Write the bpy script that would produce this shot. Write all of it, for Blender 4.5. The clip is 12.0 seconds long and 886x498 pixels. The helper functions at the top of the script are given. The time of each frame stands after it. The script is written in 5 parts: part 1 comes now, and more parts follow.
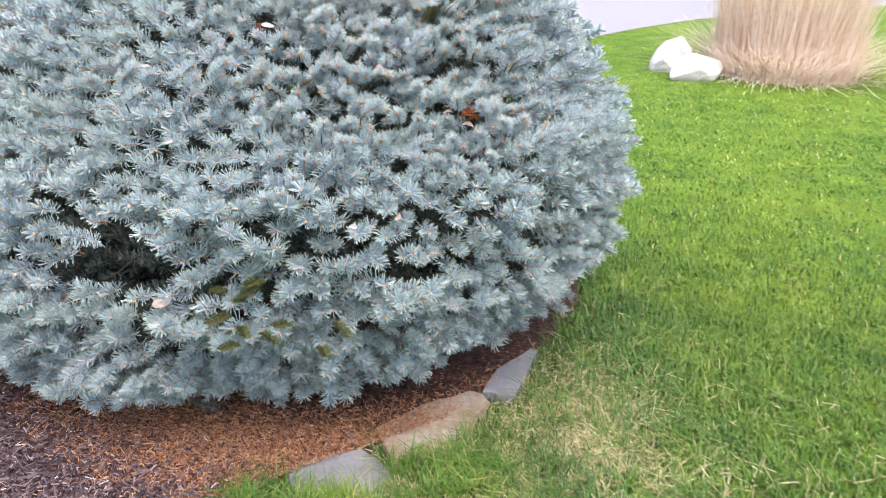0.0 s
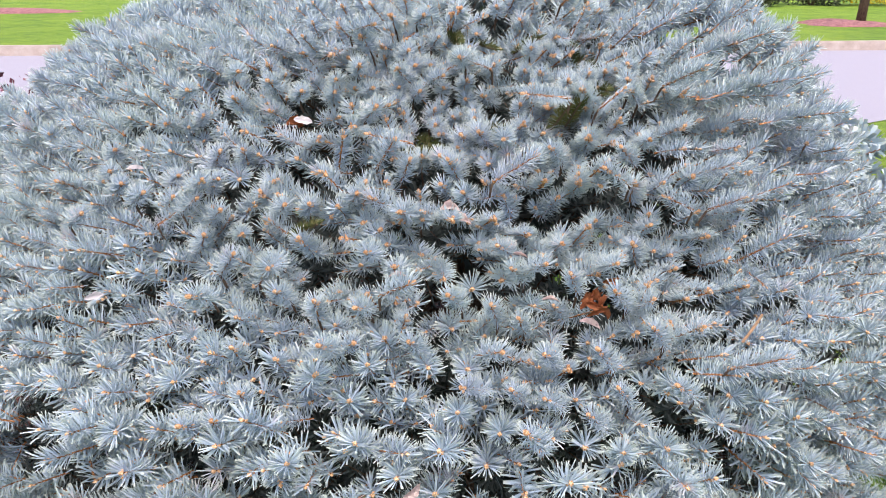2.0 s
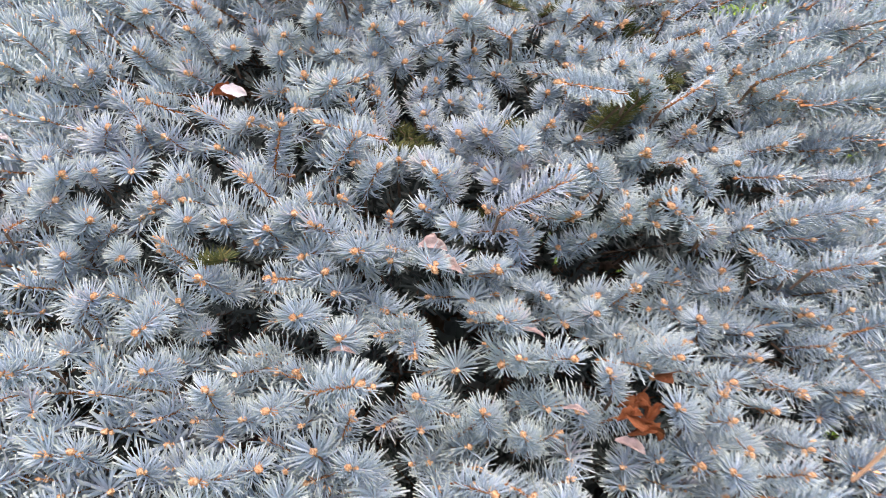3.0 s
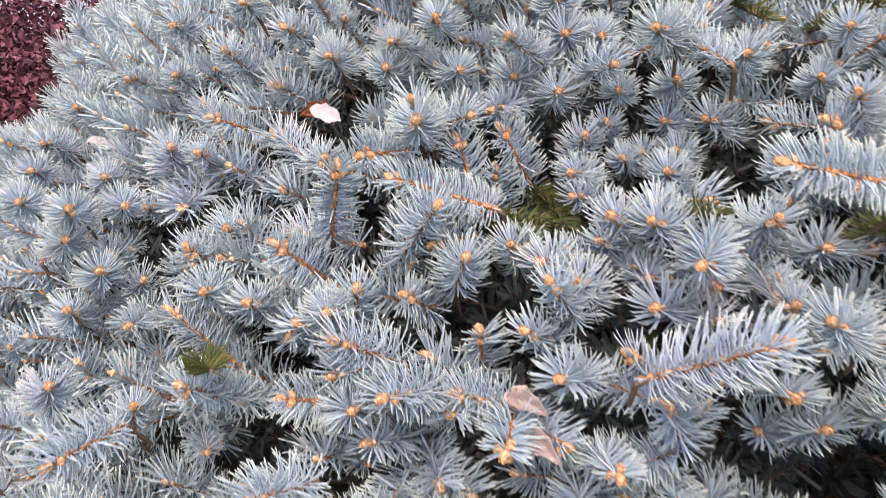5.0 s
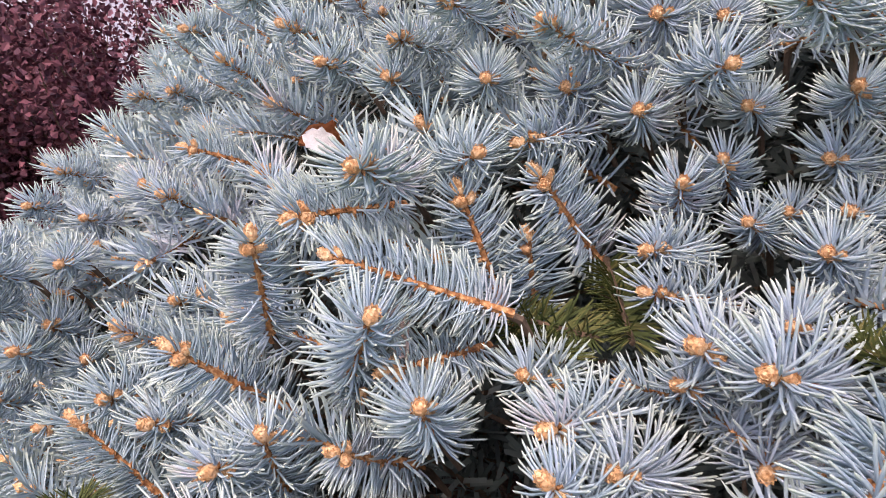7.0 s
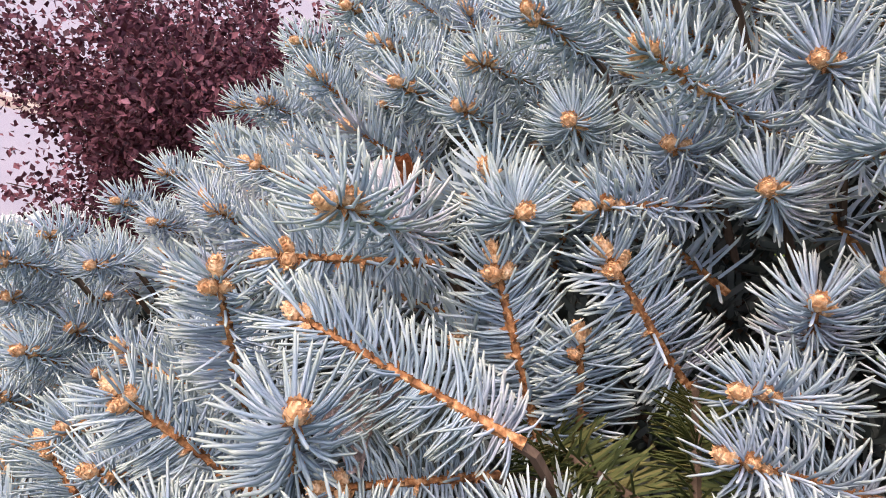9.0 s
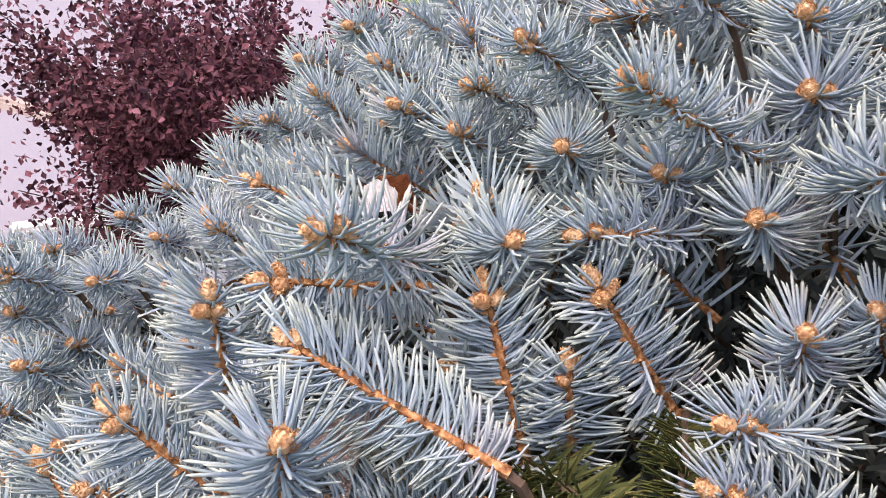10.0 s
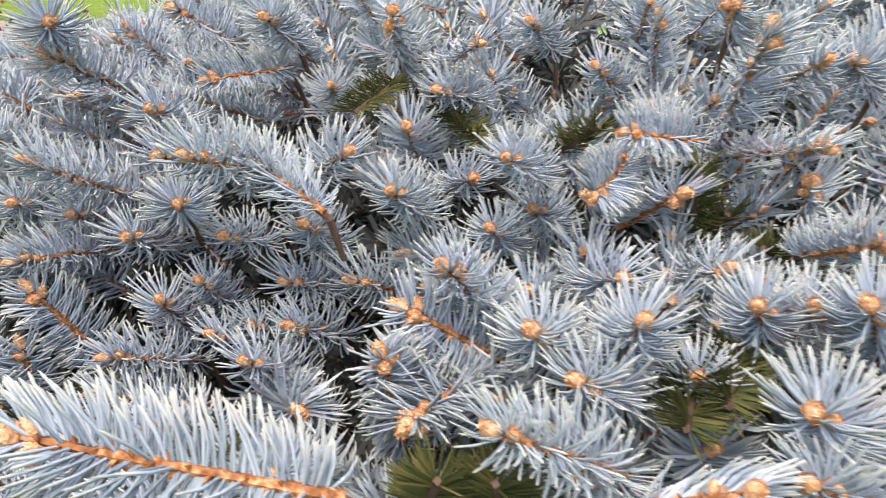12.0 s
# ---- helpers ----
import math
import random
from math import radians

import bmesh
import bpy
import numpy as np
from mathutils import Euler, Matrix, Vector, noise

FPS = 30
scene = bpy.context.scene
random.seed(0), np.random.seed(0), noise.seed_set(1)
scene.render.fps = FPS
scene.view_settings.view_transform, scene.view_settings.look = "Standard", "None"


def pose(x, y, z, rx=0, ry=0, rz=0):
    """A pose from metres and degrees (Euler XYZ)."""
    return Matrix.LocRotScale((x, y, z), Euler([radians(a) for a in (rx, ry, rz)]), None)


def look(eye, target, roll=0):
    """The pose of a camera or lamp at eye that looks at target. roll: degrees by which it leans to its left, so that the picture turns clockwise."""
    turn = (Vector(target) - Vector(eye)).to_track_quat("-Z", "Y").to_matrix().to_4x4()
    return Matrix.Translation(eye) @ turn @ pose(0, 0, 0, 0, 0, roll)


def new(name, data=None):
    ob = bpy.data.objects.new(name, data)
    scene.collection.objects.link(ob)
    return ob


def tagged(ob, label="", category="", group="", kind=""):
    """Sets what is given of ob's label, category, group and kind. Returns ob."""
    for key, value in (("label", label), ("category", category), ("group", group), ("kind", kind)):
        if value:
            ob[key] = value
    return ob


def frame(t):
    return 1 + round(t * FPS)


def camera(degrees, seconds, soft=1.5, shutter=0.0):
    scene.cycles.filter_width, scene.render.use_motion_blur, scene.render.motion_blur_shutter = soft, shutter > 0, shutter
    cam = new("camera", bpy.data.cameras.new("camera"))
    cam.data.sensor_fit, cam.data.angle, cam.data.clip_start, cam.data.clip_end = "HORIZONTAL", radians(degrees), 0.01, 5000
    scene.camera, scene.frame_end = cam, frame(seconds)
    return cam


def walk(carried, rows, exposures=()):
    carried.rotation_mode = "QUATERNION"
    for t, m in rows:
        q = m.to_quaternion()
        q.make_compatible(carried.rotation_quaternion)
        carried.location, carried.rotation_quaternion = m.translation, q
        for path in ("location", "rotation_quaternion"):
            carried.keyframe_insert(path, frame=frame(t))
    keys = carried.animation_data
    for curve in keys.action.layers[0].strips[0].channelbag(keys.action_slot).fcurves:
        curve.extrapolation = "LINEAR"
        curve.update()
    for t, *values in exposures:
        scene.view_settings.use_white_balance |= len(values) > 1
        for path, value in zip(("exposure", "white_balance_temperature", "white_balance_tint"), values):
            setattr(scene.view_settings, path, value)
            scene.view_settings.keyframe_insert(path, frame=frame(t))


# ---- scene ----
cam = camera(61.8, 12.0, soft=0.9, shutter=0.16)
PATH = [
    (0, (0.158, 0.071, 1.268), (0.046, 1.886, 0.436), 0.5),
    (0.5, (0.235, 0.298, 1.251), (-0.137, 2.113, 0.497), -0.7),
    (1, (0.214, 0.492, 1.259), (-0.141, 2.303, 0.489), 0.1),
    (1.5, (0.178, 0.705, 1.252), (-0.271, 2.487, 0.463), -1.1),
    (2, (0.285, 0.864, 1.238), (-0.493, 2.564, 0.529), 0.2),
    (2.5, (0.274, 1.0, 1.226), (-0.533, 2.656, 0.448), 0.0),
    (3, (0.158, 1.167, 1.206), (-0.582, 2.837, 0.391), 4.9),
    (3.2, (0.131, 1.202, 1.2), (-0.71, 2.799, 0.338), 2.9),
    (4.8, (0.138, 1.419, 1.177), (-1.136, 2.672, 0.279), 3.2),
    (5, (0.104, 1.439, 1.185), (-1.179, 2.705, 0.318), 4.3),
    (5.5, (0.062, 1.48, 1.195), (-1.308, 2.686, 0.376), 1.4),
    (6, (0.054, 1.548, 1.177), (-1.378, 2.623, 0.286), 2.8),
    (6.5, (0.035, 1.599, 1.16), (-1.51, 2.497, 0.26), -0.1),
    (7, (0.022, 1.623, 1.152), (-1.561, 2.477, 0.278), -0.7),
    (7.2, (0.016, 1.627, 1.152), (-1.619, 2.435, 0.331), -1.0),
    (8.8, (-0.021, 1.688, 1.128), (-1.807, 2.222, 0.402), 3.7),
    (9, (-0.025, 1.692, 1.128), (-1.817, 2.168, 0.378), 3.9),
    (9.5, (-0.031, 1.695, 1.129), (-1.84, 2.12, 0.39), 3.9),
    (10, (-0.024, 1.697, 1.134), (-1.831, 2.15, 0.404), 4.1),
    (10.5, (-0.004, 1.701, 1.143), (-1.736, 2.347, 0.379), 4.3),
    (11, (0.027, 1.7, 1.159), (-1.624, 2.588, 0.463), 5.1),
    (11.5, (0.073, 1.715, 1.174), (-1.455, 2.814, 0.495), 5.5),
    (12, (0.149, 1.732, 1.187), (-1.303, 2.953, 0.555), 4.6),
]
# stops, kelvin and tint: the clip's white balance drifts as the needles fill the picture
EXPOSURES = [(0, 1.71, 6700, 9), (1.2, 1.63, 6700, 13), (2.5, 1.46, 6750, 20), (5.0, 1.52, 7150, 23), (7.0, 1.35, 7150, 24), (9.0, 1.37, 7200, 24), (10.5, 1.41, 7200, 24), (12.0, 1.46, 7300, 23)]
walk(cam, [(t, look(eye, target, roll)) for t, eye, target, roll in PATH], EXPOSURES)

# ---------------------------------------------------------------- world, sun
world = bpy.data.worlds.new("world")
scene.world = world
world.use_nodes = True
wn = world.node_tree.nodes
sky = wn.new("ShaderNodeTexSky")
sky.sky_type, sky.sun_disc = "NISHITA", False
SUN_EL, SUN_AZ = radians(68), radians(150)
sky.sun_elevation, sky.sun_rotation = SUN_EL, SUN_AZ
sky.air_density, sky.dust_density, sky.ozone_density = 1.0, 4.0, 1.0
world.node_tree.links.new(sky.outputs[0], wn["Background"].inputs[0])
wn["Background"].inputs[1].default_value = 0.18
sun = new("sun", bpy.data.lights.new("sun", "SUN"))
sun.data.energy, sun.data.angle, sun.data.color = 0.95, radians(45), (1.0, 0.96, 0.9)
toward_sun = Vector((math.sin(SUN_AZ) * math.cos(SUN_EL), math.cos(SUN_AZ) * math.cos(SUN_EL), math.sin(SUN_EL)))
sun.matrix_world = look(toward_sun * 30, (0, 0, 0))


# ---------------------------------------------------------------- materials
class Mat:
    """A node material with a principled surface and short calls for the usual nodes."""

    def __init__(self, name, rough=0.7, spec=0.3):
        self.m = bpy.data.materials.new(name)
        self.m.use_nodes = True
        self.t = self.m.node_tree
        self.p = self.t.nodes["Principled BSDF"]
        self.p.inputs["Roughness"].default_value = rough
        self.p.inputs["Specular IOR Level"].default_value = spec

    def node(self, kind, **values):
        n = self.t.nodes.new(kind)
        for k, v in values.items():
            n.inputs[k.replace("_", " ")].default_value = v
        return n

    def link(self, a, b):
        self.t.links.new(a, b)

    def coords(self, scale=(1, 1, 1)):
        g = self.node("ShaderNodeNewGeometry")
        m = self.node("ShaderNodeMapping", Scale=scale)
        self.link(g.outputs["Position"], m.inputs[0])
        return m.outputs[0]

    def own(self, scale=(1, 1, 1)):
        g = self.node("ShaderNodeTexCoord")
        m = self.node("ShaderNodeMapping", Scale=scale)
        self.link(g.outputs["Object"], m.inputs[0])
        return m.outputs[0]

    def noise(self, at, scale, detail=4.0, rough=0.55):
        n = self.node("ShaderNodeTexNoise", Scale=scale, Detail=detail, Roughness=rough)
        self.link(at, n.inputs["Vector"])
        return n.outputs["Fac"]

    def island(self):
        return self.node("ShaderNodeNewGeometry").outputs["Random Per Island"]

    def each(self):
        return self.node("ShaderNodeObjectInfo").outputs["Random"]

    def ramp(self, fac, *stops):
        r = self.node("ShaderNodeValToRGB")
        el = r.color_ramp.elements
        while len(el) < len(stops):
            el.new(0.5)
        for e, (pos, col) in zip(el, stops):
            e.position, e.color = pos, (*col, 1)
        self.link(fac, r.inputs[0])
        return r.outputs[0]

    def mix(self, fac, a, b, mode="MIX"):
        m = self.t.nodes.new("ShaderNodeMix")
        m.data_type, m.blend_type = "RGBA", mode
        for v, s in ((fac, m.inputs[0]), (a, m.inputs[6]), (b, m.inputs[7])):
            if isinstance(v, tuple):
                s.default_value = (*v, 1)
            elif isinstance(v, (int, float)):
                s.default_value = v
            else:
                self.link(v, s)
        return m.outputs[2]

    def math(self, op, a, b=0.0):
        m = self.t.nodes.new("ShaderNodeMath")
        m.operation = op
        for v, s in ((a, m.inputs[0]), (b, m.inputs[1])):
            if isinstance(v, (int, float)):
                s.default_value = v
            else:
                self.link(v, s)
        return m.outputs[0]

    def along(self):
        """How far along its needle or blade a point lies, 0 to 1, from the mesh's own map."""
        n = self.node("ShaderNodeUVMap")
        s = self.node("ShaderNodeSeparateXYZ")
        self.link(n.outputs[0], s.inputs[0])
        return s.outputs[0]

    def colour(self, c):
        if isinstance(c, tuple):
            self.p.inputs["Base Color"].default_value = (*c, 1)
        else:
            self.link(c, self.p.inputs["Base Color"])
        return self

    def rough(self, fac):
        self.link(fac, self.p.inputs["Roughness"])
        return self

    def bump(self, fac, strength=0.4, distance=0.01):
        b = self.node("ShaderNodeBump", Strength=strength, Distance=distance)
        self.link(fac, b.inputs["Height"])
        self.link(b.outputs[0], self.p.inputs["Normal"])
        return self


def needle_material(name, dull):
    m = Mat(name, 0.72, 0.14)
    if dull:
        # inner needles: older and duller, darkened further as shade inside the crown
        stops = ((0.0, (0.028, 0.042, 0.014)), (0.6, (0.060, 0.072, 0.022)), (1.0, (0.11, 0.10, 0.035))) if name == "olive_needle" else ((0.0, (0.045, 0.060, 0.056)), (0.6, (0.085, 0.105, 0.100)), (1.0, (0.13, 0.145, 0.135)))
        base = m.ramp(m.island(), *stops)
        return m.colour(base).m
    base = m.ramp(m.island(), (0.0, (0.195, 0.270, 0.340)), (0.3, (0.288, 0.378, 0.415)), (0.5, (0.318, 0.403, 0.488)), (0.75, (0.375, 0.460, 0.500)), (1.0, (0.44, 0.52, 0.615)))
    patch = m.ramp(m.noise(m.coords(), 5.0, 3.0), (0.42, (0, 0, 0)), (0.7, (1, 1, 1)))
    base = m.mix(m.math("MULTIPLY", patch, 0.75), base, (0.32, 0.41, 0.42))
    lilac = m.ramp(m.noise(m.coords((1, 1, 1.4)), 7.3, 2.0), (0.55, (0, 0, 0)), (0.7, (0.32, 0.32, 0.32)))
    base = m.mix(lilac, base, (0.37, 0.39, 0.49))
    pink = m.ramp(m.noise(m.coords(), 17.0, 1.0), (0.66, (0, 0, 0)), (0.72, (0.4, 0.4, 0.4)))
    base = m.mix(pink, base, (0.56, 0.46, 0.48))
    shoot = m.ramp(m.noise(m.coords(), 38.0, 2.0), (0.35, (0.8, 0.83, 0.87)), (0.65, (1.02, 1.02, 1.0)))
    base = m.mix(1.0, base, shoot, "MULTIPLY")
    tip = m.ramp(m.along(), (0.60, (0, 0, 0)), (1.0, (1, 1, 1)))
    base = m.mix(m.math("MULTIPLY", tip, 0.55), base, (0.475, 0.505, 0.365))
    m.colour(base)
    through_light = m.node("ShaderNodeBsdfTranslucent")
    m.link(base, through_light.inputs[0])
    both = m.node("ShaderNodeMixShader", Fac=0.11)
    m.link(m.p.outputs[0], both.inputs[1])
    m.link(through_light.outputs[0], both.inputs[2])
    m.link(both.outputs[0], m.t.nodes["Material Output"].inputs[0])
    return m.m


def twig_material():
    m = Mat("twig_bark", 0.75, 0.2)
    c = m.ramp(m.noise(m.coords(), 420.0, 3.0), (0.32, (0.11, 0.044, 0.020)), (0.52, (0.30, 0.13, 0.050)), (0.70, (0.60, 0.36, 0.19)))
    return m.colour(c).bump(m.noise(m.coords(), 700.0, 2.0), 0.6, 0.001).m


def bud_material():
    m = Mat("bud_scale", 0.6, 0.3)
    c = m.ramp(m.noise(m.coords(), 520.0, 3.0), (0.3, (0.34, 0.15, 0.060)), (0.5, (0.57, 0.345, 0.18)), (0.72, (0.75, 0.555, 0.37)))
    return m.colour(c).bump(m.noise(m.coords(), 900.0, 2.0), 0.5, 0.001).m


def bark_material():
    m = Mat("old_bark", 0.9, 0.1)
    c = m.ramp(m.noise(m.own((1, 1, 0.3)), 60.0), (0.3, (0.05, 0.035, 0.025)), (0.7, (0.16, 0.11, 0.08)))
    return m.colour(c).bump(m.noise(m.own((1, 1, 0.3)), 80.0), 0.8, 0.006).m


OLIVE_NEEDLE = needle_material("olive_needle", True)
NEEDLE, SHADED_OLD_NEEDLE = needle_material("blue_needle", False), needle_material("shaded_old_needle", True)
TWIG, BUD, BARK = twig_material(), bud_material(), bark_material()


def lawn_material():
    m = Mat("lawn_soil", 0.9, 0.1)
    big = m.noise(m.coords(), 0.9, 4.0)
    fine = m.noise(m.coords((1, 1, 0.2)), 55.0, 5.0, 0.7)
    c = m.ramp(fine, (0.28, (0.057, 0.106, 0.014)), (0.5, (0.105, 0.185, 0.023)), (0.75, (0.165, 0.265, 0.040)))
    c = m.mix(1.0, c, m.ramp(m.noise(m.coords(), 5.0, 4.0, 0.65), (0.33, (0.58, 0.68, 0.7)), (0.5, (0.95, 0.95, 0.95)), (0.67, (1.3, 1.16, 1.1))), "MULTIPLY")
    c = m.mix(m.ramp(big, (0.4, (0, 0, 0)), (0.68, (0.5, 0.5, 0.5))), c, (0.20, 0.275, 0.034))
    return m.colour(c).bump(fine, 1.0, 0.03).m


def grass_material(name="grass_blade", pale=1.0):
    """Blades of the lawn; pale: how much lighter the open lawn's blades are than those near the bed."""
    m = Mat(name, 0.5, 0.3)
    c = m.ramp(m.island(), (0.0, (0.022, 0.062, 0.011)), (0.5, (0.050, 0.113, 0.016)), (0.88, (0.088, 0.165, 0.027)), (0.96, (0.28, 0.24, 0.12)))
    c = m.mix(m.ramp(m.noise(m.coords(), 1.3, 3.0), (0.42, (0, 0, 0)), (0.7, (0.55, 0.55, 0.55))), c, (0.14, 0.21, 0.025))
    c = m.mix(1.0, c, m.ramp(m.noise(m.coords(), 5.0, 4.0, 0.65), (0.33, (0.58, 0.68, 0.7)), (0.5, (0.95, 0.95, 0.95)), (0.67, (1.3, 1.16, 1.1))), "MULTIPLY")
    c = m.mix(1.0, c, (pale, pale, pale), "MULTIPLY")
    return m.colour(c).m


def mulch_material(name, stops, scale):
    m = Mat(name, 0.9, 0.12)
    a = m.noise(m.coords(), scale, 6.0, 0.7)
    c = m.ramp(a, *stops)
    return m.colour(c).bump(m.noise(m.coords(), scale * 1.4, 5.0, 0.7), 1.0, 0.02).m


def chip_material():
    m = Mat("mulch_chip", 0.85, 0.15)
    c = m.ramp(m.island(), (0.0, (0.022, 0.016, 0.022)), (0.4, (0.058, 0.042, 0.053)), (0.75, (0.12, 0.088, 0.100)), (0.95, (0.21, 0.16, 0.17)), (1.0, (0.45, 0.38, 0.39)))
    return m.colour(c).m


def litter_material():
    m = Mat("fallen_needle", 0.8, 0.15)
    c = m.ramp(m.island(), (0.0, (0.10, 0.042, 0.027)), (0.5, (0.28, 0.125, 0.066)), (0.9, (0.42, 0.225, 0.125)), (1.0, (0.52, 0.34, 0.21)))
    return m.colour(c).m


LAWN, GRASS = lawn_material(), grass_material()
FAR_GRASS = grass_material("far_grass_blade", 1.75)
MULCH = mulch_material("bark_mulch", ((0.3, (0.025, 0.016, 0.017)), (0.5, (0.08, 0.04, 0.034)), (0.7, (0.15, 0.078, 0.06))), 45.0)
CHIP, LITTER = chip_material(), litter_material()


def big_chip_material():
    m = Mat("bark_chip", 0.85, 0.15)
    c = m.ramp(m.each(), (0.0, (0.025, 0.019, 0.026)), (0.5, (0.085, 0.058, 0.066)), (0.85, (0.16, 0.115, 0.125)), (1.0, (0.34, 0.29, 0.32)))
    c = m.mix(0.35, c, m.ramp(m.noise(m.own((0.3, 1, 1)), 260.0, 3.0), (0.3, (0.03, 0.02, 0.02)), (0.7, (0.17, 0.12, 0.12))))
    return m.colour(c).m


BIG_CHIP = big_chip_material()


def road_material():
    m = Mat("asphalt", 0.95, 0.08)
    c = m.ramp(m.noise(m.coords(), 300.0, 3.0), (0.3, (0.18, 0.172, 0.200)), (0.7, (0.27, 0.262, 0.295)))
    c = m.mix(m.ramp(m.noise(m.coords(), 0.35, 5.0), (0.35, (0, 0, 0)), (0.7, (0.4, 0.4, 0.4))), c, (0.215, 0.208, 0.235))
    return m.colour(c).bump(m.noise(m.coords(), 240.0), 0.3, 0.005).m


def stone_material(name, dark, mid, light, scale=9.0, rough=0.7):
    m = Mat(name, rough, 0.3)
    c = m.ramp(m.noise(m.own(), scale, 6.0, 0.62), (0.32, dark), (0.52, mid), (0.72, light))
    c = m.mix(0.3, c, m.ramp(m.noise(m.own(), scale * 14, 4.0), (0.3, dark), (0.7, light)))
    return m.colour(c).bump(m.noise(m.own(), scale * 3, 6.0, 0.65), 0.5, 0.01).m


def plain_leaf(name, *stops, rough=0.6, lucent=0.0):
    m = Mat(name, rough, 0.3)
    c = m.ramp(m.island(), *stops)
    m.colour(c)
    if lucent:
        glow = m.node("ShaderNodeBsdfTranslucent")
        both = m.node("ShaderNodeMixShader", Fac=lucent)
        m.link(c, glow.inputs[0])
        m.link(m.p.outputs[0], both.inputs[1])
        m.link(glow.outputs[0], both.inputs[2])
        m.link(both.outputs[0], m.t.nodes["Material Output"].inputs[0])
    return m.m


ROAD = road_material()
CURB = stone_material("concrete_curb", (0.24, 0.19, 0.16), (0.33, 0.27, 0.235), (0.42, 0.36, 0.32), 6.0)
FLAG = stone_material("flagstone", (0.12, 0.12, 0.135), (0.18, 0.178, 0.198), (0.25, 0.247, 0.265), 8.0, 0.65)
FLAG_RUSTY = stone_material("rusty_flagstone", (0.20, 0.115, 0.06), (0.24, 0.185, 0.14), (0.42, 0.405, 0.41), 4.5, 0.65)
WHITE_ROCK = stone_material("white_quartz", (0.36, 0.335, 0.34), (0.54, 0.515, 0.52), (0.69, 0.67, 0.67), 5.0)
STRAW = plain_leaf("dry_straw", (0.0, (0.50, 0.36, 0.26)), (0.25, (0.70, 0.56, 0.45)), (0.7, (0.82, 0.70, 0.60)), (1.0, (0.86, 0.78, 0.70)), lucent=0.5)
PURPLE = plain_leaf("purple_leaf", (0.0, (0.034, 0.010, 0.017)), (0.5, (0.090, 0.024, 0.036)), (0.9, (0.135, 0.042, 0.055)), (1.0, (0.20, 0.085, 0.11)), rough=0.7)
THATCH = plain_leaf("dead_grass", (0.0, (0.16, 0.14, 0.06)), (0.5, (0.33, 0.28, 0.15)), (1.0, (0.50, 0.43, 0.29)))


# ---------------------------------------------------------------- mesh helpers
def tri_mesh(name, verts, tris, mats, which=None, along=None, smooth=False, normals=None):
    """A mesh of triangles from arrays; which: material per triangle; along: 0 to 1 per vertex; normals: one per vertex."""
    verts, tris = np.asarray(verts, np.float32), np.asarray(tris, np.int32)
    me = bpy.data.meshes.new(name)
    me.vertices.add(len(verts))
    me.vertices.foreach_set("co", verts.ravel())
    me.loops.add(tris.size)
    me.loops.foreach_set("vertex_index", tris.ravel())
    me.polygons.add(len(tris))
    me.polygons.foreach_set("loop_start", np.arange(0, tris.size, 3, dtype=np.int32))
    for m in mats:
        me.materials.append(m)
    if which is not None:
        me.polygons.foreach_set("material_index", np.asarray(which, np.int32))
    me.polygons.foreach_set("use_smooth", np.full(len(tris), smooth))
    if along is not None:
        uv = np.zeros((tris.size, 2), np.float32)
        uv[:, 0] = np.asarray(along, np.float32)[tris.ravel()]
        me.uv_layers.new(name="UVMap").data.foreach_set("uv", uv.ravel())
    me.update(calc_edges=True)
    if normals is not None:
        me.attributes.new("custom_normal", "FLOAT_VECTOR", "POINT").data.foreach_set("vector", np.asarray(normals, np.float32).ravel())
    return me


def join(pieces):
    """Joins (verts, tris, which, along) pieces into one."""
    n, v, t, w, a = 0, [], [], [], []
    for pv, pt, pw, pa in pieces:
        v.append(pv), t.append(pt + n), w.append(pw), a.append(pa)
        n += len(pv)
    return np.concatenate(v), np.concatenate(t), np.concatenate(w), np.concatenate(a)


def part(name, data, parent, label="", m=None):
    """One mesh object under a thing or a part; data is a mesh or a bmesh result."""
    ob = new(name, data)
    ob.parent = parent
    if m is not None:
        ob.matrix_basis = m
    return tagged(ob, label)


def thing(name, label, category, at=(0, 0, 0), group="", kind="", data=None):
    ob = new(name, data)
    ob.location = at
    return tagged(ob, label, category, group, kind)


def bm_mesh(name, bm, material, smooth=True):
    me = bpy.data.meshes.new(name)
    bm.to_mesh(me)
    bm.free()
    for m in material if isinstance(material, (list, tuple)) else [material]:
        me.materials.append(m)
    if smooth:
        for p in me.polygons:
            p.use_smooth = True
    return me


def unit(v):
    return v / np.maximum(np.linalg.norm(v, axis=-1, keepdims=True), 1e-9)


